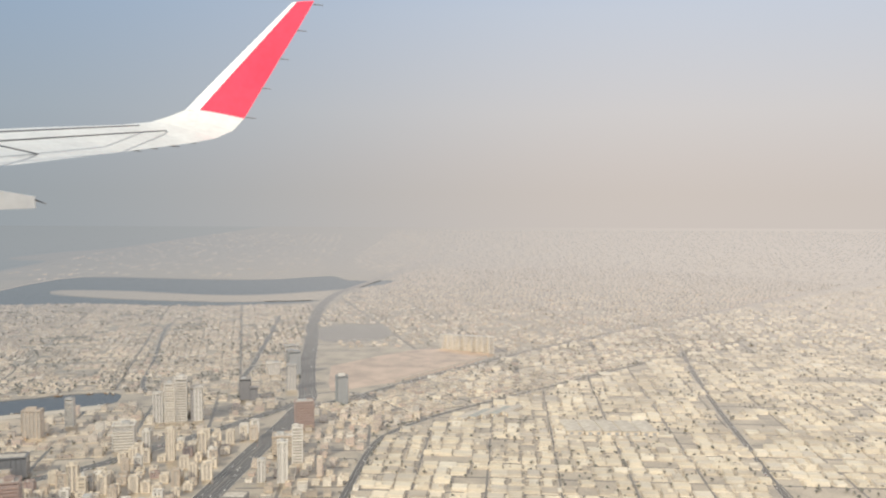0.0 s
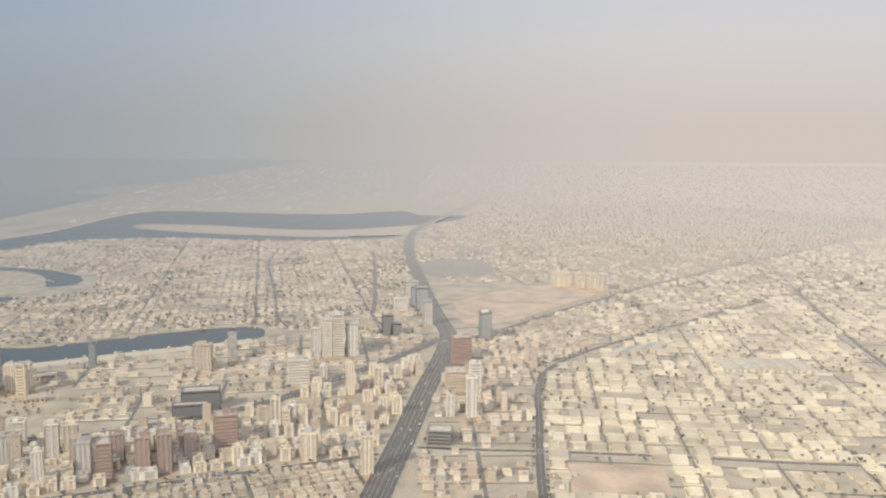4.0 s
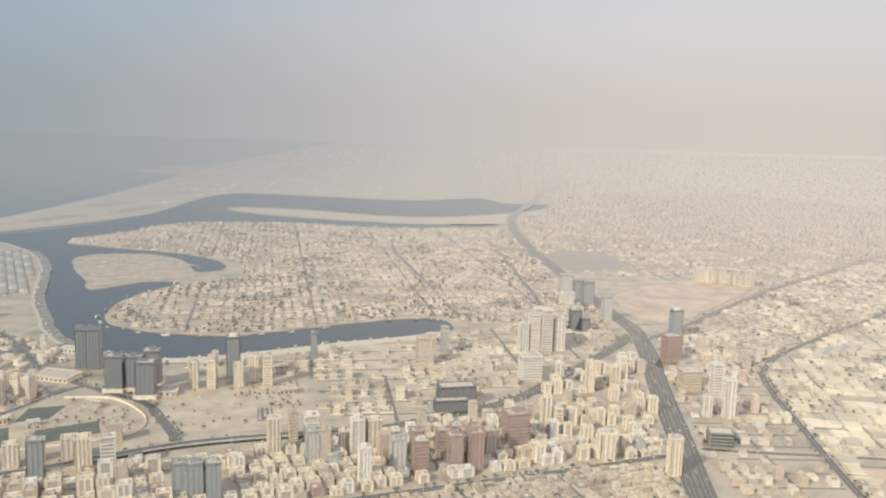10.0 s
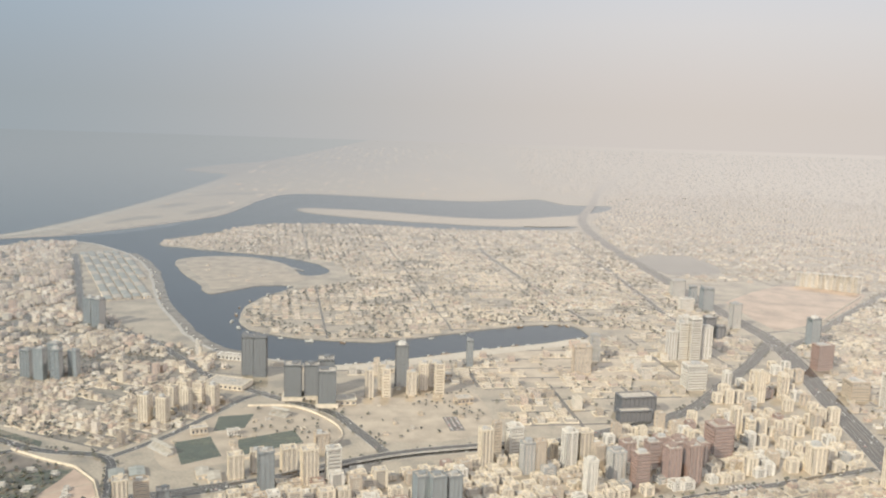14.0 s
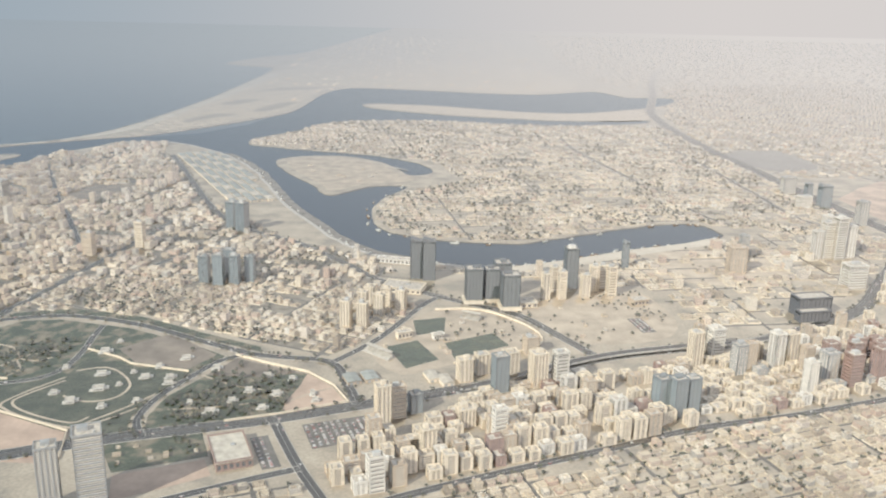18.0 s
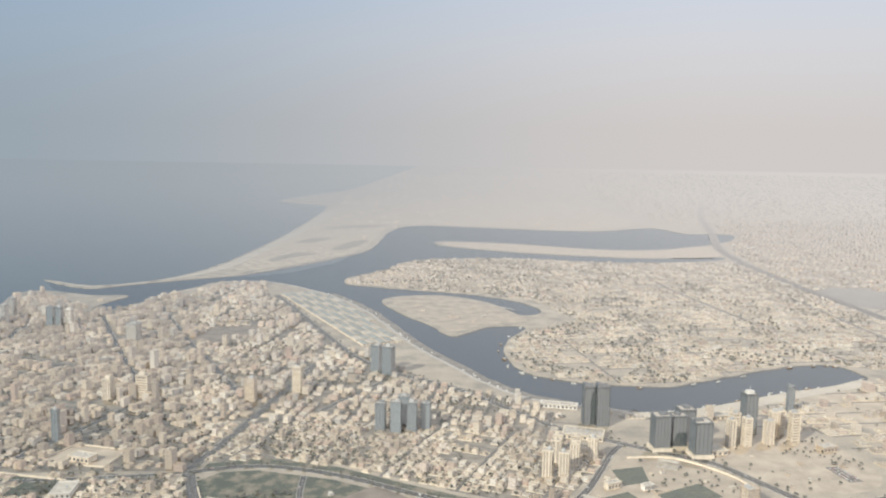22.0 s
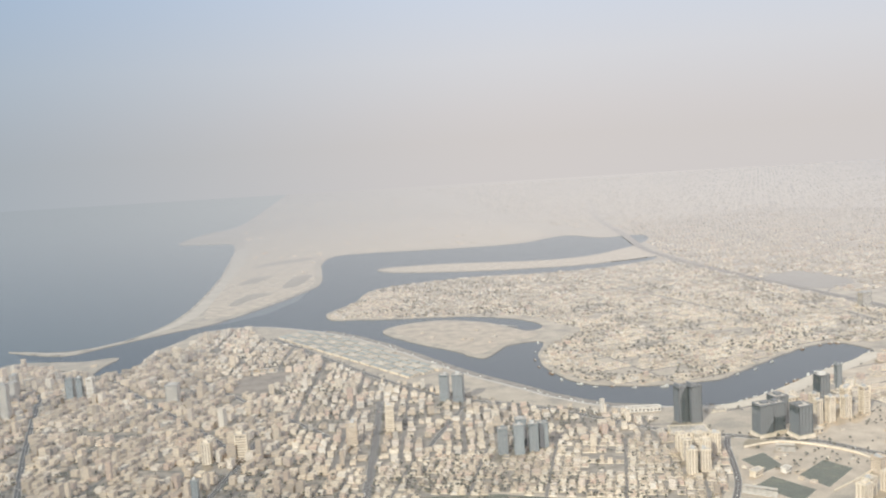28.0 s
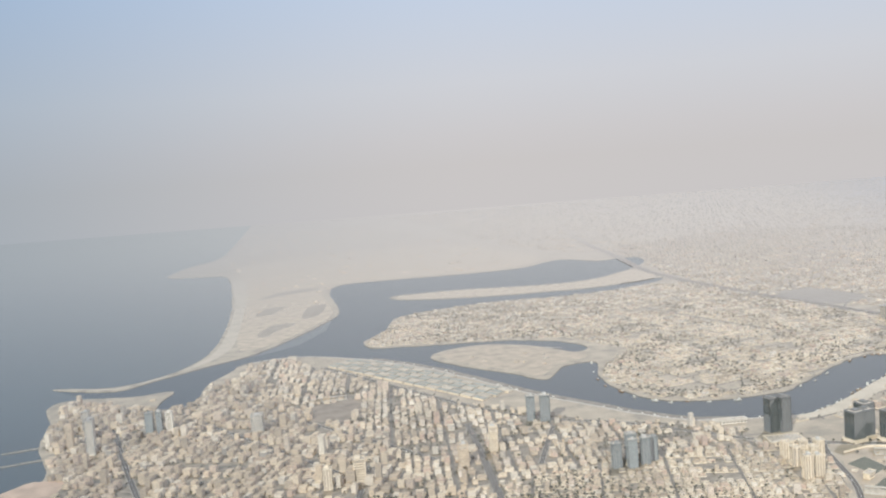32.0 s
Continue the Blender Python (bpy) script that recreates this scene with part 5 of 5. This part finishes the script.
EASTSTRIP = [(-141, 300), (-132, 689), (-106, 776), (2, 760), (-49, 672), (-64, 301)]
housing("roadside_blocks", EASTSTRIP, 3, 8.6, 9.0, 0.72, (4.6, 7.0), (1.8, 6.0), "pale low blocks between two roads", tall=0.08, gap=(2.6, 2.2), group=(6, 2), category="buildings")
greens(EASTSTRIP, 3, 12, 12, 0.5, (0.8, 1.6))
SHEDS = [(-72, 281), (-62, 556), (-51, 643), (-37, 688), (1, 743), (63, 807), (198, 945), (334, 1070), (984, 1060), (903, 290)]
housing("industrial_sheds", SHEDS, -4.5, 11.6, 14.4, 0.97, (7.4, 12.6), (1.4, 2.9), "large pale flat warehouses in rows", mats=[SHED, SHED], extra=0.35, walled=True, gap=(1.8, 2.4), group=(4, 2), category="sheds")
greens(SHEDS, -4.5, 8, 8, 0.42, (0.8, 1.6))
BETWEEN = [(-110, 780), (-76, 822), (-31, 882), (58, 989), (162, 1107), (334, 1289), (430, 1178), (195, 951), (59, 817), (-6, 752), (-46, 691), (-87, 729)]
housing("roadside_houses", BETWEEN, 32, 9.2, 9.8, 0.86, (4.4, 8.0), (1.6, 3.4), "pale low houses and sheds between two roads", walled=True, gap=(3.0, 2.6), group=(7, 2), margin=0.2)
greens(BETWEEN, 32, 8, 8, 0.6, (0.8, 1.7))
MIDDLE = [(-129, 1083), (54, 1054), (92, 1037), (401, 1366), (867, 1850), (401, 2313), (-65, 2177), (-182, 1597), (-186, 1271)]
housing("far_villas", MIDDLE, 16, 10.5, 11.0, 0.72, (4.5, 7.5), (1.8, 3.8), "hazy rows of pale villas beyond a highway", parapet=0.0, extra=0.3, gap=(5.0, 3.0), group=(9, 2))
greens(MIDDLE, 16, 15, 15, 0.6, (1.0, 2.0))
DIAGEAST = [(-18, 788), (198, 952), (334, 1047), (984, 1069), (1775, 1486), (1867, 2350), (868, 1805), (401, 1357), (73, 998)]
housing("far_sheds", DIAGEAST, -4.5, 13.0, 14.0, 0.74, (6.0, 11.0), (2.0, 4.0), "hazy pale low warehouses and houses", parapet=0.0, extra=0.3, mats=[SHED, SHED], gap=(5.0, 3.0), group=(7, 2), category="sheds")
greens(DIAGEAST, 10, 16, 16, 0.55, (1.0, 2.2))
FARFIELD = [(-120, 2023), (401, 2313), (867, 1850), (1867, 2350), (3567, 2950), (3267, 4650), (-251, 4563), (-251, 2363)]
housing("distant_city", FARFIELD, 14, 23.0, 25.0, 0.6, (9.0, 17.0), (1.0, 2.6), "distant hazy low city", parapet=0.0, extra=0.0)
ZORAH = [(-1030, 1650), (-880, 1700), (-820, 2000), (-396, 2014), (-298, 2459), (-451, 4081), (-1020, 4200), (-1080, 2900)]
housing("distant_coast_blocks", ZORAH, 5, 30.0, 32.0, 0.26, (6.0, 15.0), (1.6, 4.5), "distant scattered coastal buildings in haze", parapet=0.0, extra=0.0, category="buildings")
for area, dense, big in (("park_west", 0.42, 1.7), ("park_compound", 0.38, 1.7), ("park_corner", 0.2, 1.6), ("park_yard", 0.22, 1.6), ("park_east", 0.62, 2.0)):
    greens(dict(RESERVED)[area], 20, 3.9, 3.9, dense, (0.8, big))
GARDEN = [(-977, 465), (-974, 499), (-927, 490), (-927, 462)]
greens(GARDEN, 0, 5, 5, 0.6, (0.9, 1.8))
TIP = [(-760, 1050), (-690, 940), (-640, 985), (-660, 1070), (-720, 1110)]
housing("hook_buildings", TIP, 40, 14, 14, 0.22, (3, 6), (1.2, 2.2), "few low sheds on a sandy peninsula", extra=0.0, category="sheds")


# ---- trees ----
def trees(name, x, y, r, label):
    """Short trunks, each under several uneven leaf clumps."""
    ring = [(math.cos(k * math.tau / 5), math.sin(k * math.tau / 5)) for k in range(5)]
    dome = np.array([(c, s, -0.4) for c, s in ring] + [(0.72 * c, 0.72 * s, 0.4) for c, s in ring] + [(0, 0, 0.8)])
    of = np.array([t for k in range(5) for t in ((k, (k + 1) % 5, 5 + (k + 1) % 5), (k, 5 + (k + 1) % 5, 5 + k), (5 + k, 5 + (k + 1) % 5, 10))])
    n = len(x)
    vs, fs, ss, k = [], [], [], 0
    for j in range(4):
        a = RNG.uniform(0, math.tau, n)
        off = r * (0.55 if j else 0.1)
        size = r * RNG.uniform(0.42, 0.72, n)
        c = np.stack([x + off * np.cos(a), y + off * np.sin(a), r * RNG.uniform(0.85, 1.5, n)], 1)
        v = c[:, None] + dome[None] * size[:, None, None] * np.concatenate([RNG.uniform(0.75, 1.2, (n, 5, 1))] * 2 + [np.ones((n, 1, 1))], 1)
        vs.append(v.reshape(-1, 3))
        fs.append((np.arange(n)[:, None, None] * 11 + of[None]).reshape(-1, 3) + k)
        ss.append(np.zeros(n * 15, int))
        k += n * 11
    tri = np.array([(0.12, 0, 0), (-0.06, 0.1, 0), (-0.06, -0.1, 0), (0.07, 0, 1), (-0.035, 0.06, 1), (-0.035, -0.06, 1)])
    scale = np.stack([r, r, r * 0.9], 1)
    v = np.stack([x, y, 0 * x], 1)[:, None] + tri[None] * scale[:, None]
    vs.append(v.reshape(-1, 3))
    tf = np.array([(0, 1, 4), (0, 4, 3), (1, 2, 5), (1, 5, 4), (2, 0, 3), (2, 3, 5)])
    fs.append((np.arange(n)[:, None, None] * 6 + tf[None]).reshape(-1, 3) + k)
    ss.append(np.ones(n * 6, int))
    tagged(new(name, mesh_of(name, np.concatenate(vs), np.concatenate(fs), [LEAF, BARK], np.concatenate(ss))), label, "trees", kind="stuff")


for line, half, step in ((PARKNORTH, 3.6, 4), (PARKWEST, 4.2, 6), (NEARROAD, 3.4, 6), (ELEVATED, 5.4, 7), (PARKMID, 2.8, 4), (BRANCH, 4.4, 7), (SOUTHWEST, 3.4, 6), (CURVE, 3.6, 9), (DIAGONAL, 5.2, 11)):
    seg = np.diff(line, axis=0)
    run = np.r_[0, np.cumsum(np.hypot(seg[:, 0], seg[:, 1]))]
    s = np.arange(2, run[-1], step) + RNG.uniform(-1.5, 1.5, len(np.arange(2, run[-1], step)))
    x, y = np.interp(s, run, line[:, 0]), np.interp(s, run, line[:, 1])
    nx, ny = np.gradient(y), -np.gradient(x)
    m = np.hypot(nx, ny) + 1e-9
    side = RNG.choice([-1, 1], len(s))
    ok = inside(LAND, x, y) & (y < 1400)
    GREEN.append(((x + nx / m * half * side)[ok], (y + ny / m * half * side)[ok], RNG.uniform(0.8, 1.6, len(s))[ok]))
# gather
gx, gy, gr = (np.concatenate(c) for c in zip(*GREEN))
trees("street_trees", gx, gy, gr, "small dusty dark green street and garden trees")

# ---- boundary walls, paths, piers ----
def wall_line(name, line, h, mat, label):
    return tagged(new(name, mesh_of(name, *slab(np.asarray(line, float), -0.2, 0.2, h, h + 0.1), [mat])), label, "wall", kind="structure")


for nm, line in (("wall_park", [(-678, 470), (-655, 459), (-630, 449), (-612, 432), (-601, 412), (-636, 395), (-662, 385)]), ("wall_park_west", [(-839, 487), (-813, 426), (-797, 426)]), ("wall_estate", [(-770, 471), (-746, 460), (-736, 452), (-699, 444)]),
                 ("wall_field", [(-797, 385), (-786, 389), (-737, 369), (-729, 341)]), ("wall_sports", smooth([(-560, 560), (-528, 562), (-497, 535), (-488, 508), (-504, 490), (-545, 468)])),
                 ("wall_garden", [(-979, 463), (-976, 501), (-925, 492), (-925, 460), (-979, 463)]), ("wall_plot", [(-960, 521), (-946, 554), (-906, 546), (-910, 515), (-960, 521)]),
                 ("wall_sand_plot", [(-999, 443), (-968, 436), (-967, 417)]), ("wall_highway_field", [(-47, 875), (53, 1013)])):
    wall_line(nm, line, 1.3 if "highway" not in nm else 2.4, CREAM, "pale plastered boundary wall")
PATHS = [[(-766, 431), (-779, 411), (-785, 397), (-781, 391), (-767, 383), (-738, 373), (-730, 381), (-718, 397), (-708, 414)], [(-764, 427), (-776, 410), (-780, 398), (-766, 387), (-740, 378), (-733, 385)], [(-735, 371), (-722, 384), (-712, 397)],
         [(-764, 440), (-750, 446), (-738, 440), (-726, 424), (-728, 408), (-742, 402), (-757, 408)], [(-830, 475), (-816, 470), (-806, 455), (-812, 440)], [(-785, 470), (-798, 462), (-806, 455), (-797, 440), (-800, 430)],
         [(-806, 455), (-794, 452), (-786, 458)], [(-690, 440), (-665, 427), (-640, 423)], [(-695, 396), (-668, 402), (-650, 408)], [(-612, 430), (-625, 420), (-636, 408)]]
for line in PATHS:
    tagged(new("pavement_path", mesh_of("pavement_path", *slab(smooth(line), -0.7, 0.7, 0.10, 0.2), [SAND])), "pale winding park path", "path", kind="structure")
quay = tagged(new("pavement_quay", mesh_of("pavement_quay", *slab(SHORE[60:108] * 1.0, -0.2, 3.2, 0.22, 1.0), [KERB])), "pale concrete quay edge along a creek", "quay", kind="structure")
tagged(new("pavement_wharf", mesh_of("pavement_wharf", *slab(SHORE[70:104], 3.3, 13.0, 0.05, 0.3), [WHARF])), "grey stained wharf paving beside market sheds", "pavement", kind="structure")
for k in range(5):
    a = np.array((-668 + 11 * k, 1100 - 9 * k), float)
    pier = thing("pier", a[0], a[1], 40, "pale floating pier in a creek marina", "pier", "marina piers", z=-1.2)
    piece("deck", BLOCK, KERB, pier, (0, 0, 0.5), (1.6, 26, 0.4))
    for s in (-11, -4, 4, 11):
        piece("pile", ROUND, GREY, pier, (0.9, s, -0.5), (0.4, 0.4, 2.2))

ROCK = plain("groyne_rock", (0.26, 0.24, 0.21), 0.9, 0.2, 0.6)
PILE = random.Random(12)
for (x0, y0), (x1, y1) in (((-1265, 855), (-1216, 862)), ((-1273, 901), (-1234, 907))):
    groyne = thing("groyne", x0, y0, 0, "low rock groyne running out from a beach", "groyne", "beach groynes", z=-1.6)
    for k in range(14):
        t = k / 13
        piece("boulder", PRISM, ROCK, groyne, ((x1 - x0) * t + PILE.uniform(-0.5, 0.5), (y1 - y0) * t + PILE.uniform(-0.6, 0.6), 0), (PILE.uniform(3.4, 4.6), PILE.uniform(2.0, 3.0), PILE.uniform(0.9, 1.4)))

# ---- boats ----
HULL = unit_mesh("hull", [(-0.5, -0.5, 0.1), (0.5, -0.5, 0.1), (0.5, 0.2, 0.1), (0, 0.5, 0.25), (-0.5, 0.2, 0.1), (-0.6, -0.5, 1), (0.6, -0.5, 1), (0.6, 0.2, 1), (0, 0.62, 1.25), (-0.6, 0.2, 1)],
                 [(0, 1, 6, 5), (1, 2, 7, 6), (2, 3, 8, 7), (3, 4, 9, 8), (4, 0, 5, 9), (5, 6, 7, 8, 9), (4, 3, 2, 1, 0)])
WOOD = plain("weathered_boat_wood", (0.24, 0.16, 0.10), 0.7, dust_hazed=False)
BOATWHITE = plain("boat_paint", (0.55, 0.53, 0.49), 0.6, dust_hazed=False)
SEAT = random.Random(3)


def boat(x, y, angle, size):
    wooden = SEAT.random() < 0.5
    root = thing("boat", x, y, angle, "weathered brown wooden cargo boat moored by a quay" if wooden else "white motor boat moored by a quay", "boat", "moored boats", z=-1.25)
    piece("hull", HULL, WOOD if wooden else BOATWHITE, root, (0, 0, 0), (size * 0.26, size, size * 0.16))
    piece("cabin", BLOCK, BOATWHITE, root, (0, -size * 0.25, size * 0.16), (size * 0.18, size * 0.3, size * 0.14))
    piece("mast", ROUND, WOOD, root, (0, size * 0.12, size * 0.16), (0.12, 0.12, size * 0.35))


d = np.gradient(SHORE, axis=0)
d /= np.linalg.norm(d, axis=1)[:, None]
for i in list(range(70, 132, 1)) + list(range(136, 180, 2)):
    side = np.array((-d[i][1], d[i][0]))
    p = SHORE[i] + side * 5
    if inside(LAND, p[:1], p[1:])[0]:
        side = -side
    if SEAT.random() < 0.8:
        p = SHORE[i] + side * SEAT.uniform(3.5, 7)
        if not inside(LAND, p[:1], p[1:])[0]:
            boat(p[0], p[1], math.degrees(math.atan2(-d[i][0], d[i][1])) + SEAT.uniform(-25, 25), SEAT.uniform(4, 8))

# ---- cars ----
cx, cy, ca = [], [], []
for _, line, half, z, _ in ROADS:
    seg = np.diff(line, axis=0)
    run = np.r_[0, np.cumsum(np.hypot(seg[:, 0], seg[:, 1]))]
    n = int(run[-1] / (9 if half > 4 else 24))
    for s in RNG.uniform(0, run[-1], n):
        i = min(np.searchsorted(run, s) - 1, len(seg) - 1)
        u = seg[i] / (np.hypot(*seg[i]) + 1e-9)
        k = RNG.choice([-0.8, -0.5, -0.22, 0.22, 0.5, 0.8]) * half
        p = line[i] + u * (s - run[i]) + np.array((-u[1], u[0])) * k
        if 280 < p[1] < 1400:
            cx.append(p[0])
            cy.append(p[1])
            ca.append(math.degrees(math.atan2(u[1], u[0])))
LOTS = [(-634, 356, 9, 32, 24), (-598, 380, 40, 26, 22), (-245, 446, 22, 40, 18), (-418, 543, 10, 26, 14)]
for lx, ly, lw, ld, la in LOTS:
    a = radians(la)
    lot = new("car_park", mesh_of("car_park", *boxes(np.array([lx]), np.array([ly]), np.array([lw]), np.array([ld]), np.array([0.09]), la)[:2], [STREET]))
    tagged(lot, "dusty grey car park with rows of cars", "car park", kind="structure")
    for i in np.arange(-lw / 2 + 1.5, lw / 2 - 1, 3.4):
        for j in np.arange(-ld / 2 + 1, ld / 2 - 1, 1.0):
            if RNG.random() < 0.6:
                cx.append(lx + i * math.cos(a) - j * math.sin(a))
                cy.append(ly + i * math.sin(a) + j * math.cos(a))
                ca.append(la + RNG.normal(0, 3))
cx, cy, ca = np.array(cx), np.array(cy), np.array(ca)
n = len(cx)
joined("cars", [boxes(cx, cy, np.full(n, 1.5), np.full(n, 0.64), np.full(n, 0.34), ca, z=0.2), boxes(cx, cy, np.full(n, 0.8), np.full(n, 0.58), np.full(n, 0.26), ca, z=0.54)], [CARS, CARS], "small white, grey and dark cars on roads", "cars")

# ---- grandstands ----
STEP = unit_mesh("steps", [(x, y, z) for x in (-0.5, 0.5) for y, z in ((-0.5, 0), (-0.5, 0.25), (-0.25, 0.25), (-0.25, 0.5), (0, 0.5), (0, 0.75), (0.25, 0.75), (0.25, 1), (0.5, 1), (0.5, 0))],
                 [(i, i + 10, (i + 1) % 10 + 10, (i + 1) % 10) for i in range(10)] + [tuple(range(10)), tuple(range(19, 9, -1))])
for x, y, a, w in ((-592, 478, -40, 22), (-940, 935, -2, 40), (-535, 545, -25, 14)):
    stand = thing("grandstand", x, y, a, "small concrete grandstand beside a sports pitch", "grandstand", "sports stands")
    piece("terrace", STEP, KERB, stand, (0, 0, 0), (w, 5, 2.4), "stepped concrete terrace")
    cover = piece("canopy", BLOCK, SHEDROOF, stand, (0, 1.2, 4.4), (w, 3.4, 0.2), "thin pale canopy")
    for s in (-0.45, -0.15, 0.15, 0.45):
        piece("post", ROUND, GREY, stand, (s * w, 2.2, 0), (0.25, 0.25, 4.4))

# ---- flyover ----
span = ELEVATED[(ELEVATED[:, 0] > -540) & (ELEVATED[:, 0] < -330)]


def rise(x):
    """Height of the deck above the street."""
    k = np.clip((x + 540) / 70, 0, 1) * np.clip((-330 - x) / 70, 0, 1)
    return 1.4 * k * k * (3 - 2 * k)


def deck(name, a, b, z, thick, mat, parent, label=""):
    v, f = slab(span, a, b, z, thick)
    v = np.array(v, float)
    v[:, 2] += rise(v[:, 0])
    return part(name, mesh_of(name, v, f, [mat]), parent, label)


flyover = thing("flyover", 0, 0, 0, "long concrete flyover with a dark asphalt deck above a main road", "bridge")
deck("deck", -3.0, 3.0, 0.45, 0.7, KERB, flyover, "concrete deck")
deck("carriageway", -2.7, 2.7, 0.50, 0.04, ASPHALT, flyover, "dark asphalt carriageway")
for s in (-1, 1):
    deck("barrier", s * 2.75, s * 3.0, 1.0, 0.55, KERB, flyover, "pale concrete barrier")
for p in span[::4]:
    top = float(rise(p[0]))
    if top > 0.6:
        piece("pier", ROUND, KERB, flyover, (float(p[0]), float(p[1]), 0), (1.1, 1.1, top), "round concrete pier")

# ---- the aircraft's wing, as it stands at the start ----
WING = new("aircraft_wing")
WING.matrix_world = look((-3.167, -0.722, 190.331), (-2.75, 99.08, 184.04), 0.26)
tagged(WING, "white airliner wing with a red upswept winglet", "wing")
WINGWHITE = plain("aircraft_white_paint", (0.74, 0.74, 0.73), 0.35, 0.05, 0.8, spec=0.5, dust_hazed=False)
WINGRED = plain("aircraft_red_paint", (0.78, 0.045, 0.09), 0.6, 0.04, 0.8, spec=0.15, dust_hazed=False)
WINGGREY = plain("aircraft_grey_seal", (0.20, 0.20, 0.21), 0.5, 0.05, 0.8, dust_hazed=False)


def wing_point(px, py, depth):
    return Vector(((px - 784) / 1552 * depth, (441 - py) / 1552 * depth, -depth))


STATIONS = [((-700, 262, 9.0), (-260, 326, 8.0)), ((60, 226, 13.6), (210, 270, 13.0)), ((215, 221, 14.9), (335, 254, 14.5)), ((268, 216, 15.3), (382, 245, 15.0)), ((300, 206, 15.5), (412, 232, 15.3)),
            ((328, 195, 15.7), (432, 210, 15.5)), ((372, 150, 15.8), (462, 160, 15.6)), ((420, 102, 15.9), (493, 108, 15.8)), ((470, 52, 16.0), (526, 54, 15.9)), ((516, 6, 16.1), (556, 2, 16.0))]


def wing_skin(first, last, c0, c1, thick, lift=0.0):
    """A stretch of the wing between two stations and two shares of the chord, with an aerofoil's thickness."""
    ks = 7
    verts, rows = [], last - first + 1
    for le, te in STATIONS[first:last + 1]:
        a, b = wing_point(*le), wing_point(*te)
        chord = b - a
        nrm = chord.cross(Vector((0.15, 0.35, -1))).normalized()
        if nrm.y < 0:
            nrm = -nrm
        for side in (1, -1):
            for k in range(ks):
                c = c0 + (c1 - c0) * k / (ks - 1)
                t = thick * chord.length * math.sqrt(max(c, 0.0)) * (1 - c) * 1.6
                verts.append(a + chord * c + nrm * (side * t + lift))
    faces = []
    for r in range(rows - 1):
        for j in range(2 * ks):
            p, q = r * 2 * ks + j, r * 2 * ks + (j + 1) % (2 * ks)
            if j in (ks - 1, 2 * ks - 1):
                continue
            faces.append((p, q, q + 2 * ks, p + 2 * ks))
        for k in (0, ks - 1):
            faces.append((r * 2 * ks + k, r * 2 * ks + ks + k, (r + 1) * 2 * ks + ks + k, (r + 1) * 2 * ks + k))
    return verts, faces


def wing_part(name, me, label=""):
    ob = part(name, me, WING, label)
    return ob


wing_part("wing_panel", mesh_of("wing_panel", *wing_skin(0, 5, 0.0, 1.0, 0.05), [WINGWHITE]))
wing_part("winglet_edge", mesh_of("winglet_edge", *wing_skin(5, 9, 0.0, 0.24, 0.05), [WINGWHITE]), "white leading edge of a winglet")
wing_part("winglet", mesh_of("winglet", *wing_skin(5, 9, 0.24, 1.0, 0.05), [WINGRED]), "red winglet")


def rod(a, b, ra, rb):
    axis = (b - a).normalized()
    u = axis.orthogonal().normalized()
    v = axis.cross(u)
    ring = [(math.cos(k * math.tau / 8), math.sin(k * math.tau / 8)) for k in range(8)]
    verts = [a + (u * c + v * s) * ra for c, s in ring] + [b + (u * c + v * s) * rb for c, s in ring]
    return verts, [(k, (k + 1) % 8, 8 + (k + 1) % 8, 8 + k) for k in range(8)] + [tuple(range(7, -1, -1)), tuple(range(8, 16))]


for a, b in (((-300, 268, 8.6), (250, 229, 14.6)), ((-300, 290, 8.3), (298, 238, 14.9)), ((-200, 232, 8.8), (97, 286, 11.9))):
    wing_part("panel_seam", mesh_of("panel_seam", *rod(wing_point(*a) + Vector((0, 0.1, 0.1)), wing_point(*b) + Vector((0, 0.05, 0.1)), 0.012, 0.010), [WINGGREY]))
for x, y in ((232, 266), (262, 262), (300, 258), (330, 252), (435, 208), (462, 156), (494, 104), (525, 54), (554, 8)):
    wing_part("static_wick", mesh_of("static_wick", *rod(wing_point(x, y, 15.0), wing_point(x + 18, y + 2, 15.0), 0.012, 0.006), [WINGGREY]))
fair = [wing_point(x, y, d) for x, y, d in ((-220, 300, 8.2), (-220, 380, 8.2), (-220, 380, 9.0), (-220, 300, 9.0), (60, 348, 9.2), (62, 369, 9.2), (64, 369, 9.6), (63, 348, 9.6))]
wing_part("flap_fairing", mesh_of("flap_fairing", fair, [(0, 1, 5, 4), (1, 2, 6, 5), (2, 3, 7, 6), (3, 0, 4, 7), (4, 5, 6, 7), (3, 2, 1, 0)], [WINGWHITE]), "white flap track fairing")
wing_part("static_wick", mesh_of("static_wick", *rod(wing_point(62, 354, 9.3), wing_point(82, 361, 9.3), 0.010, 0.005), [WINGGREY]))
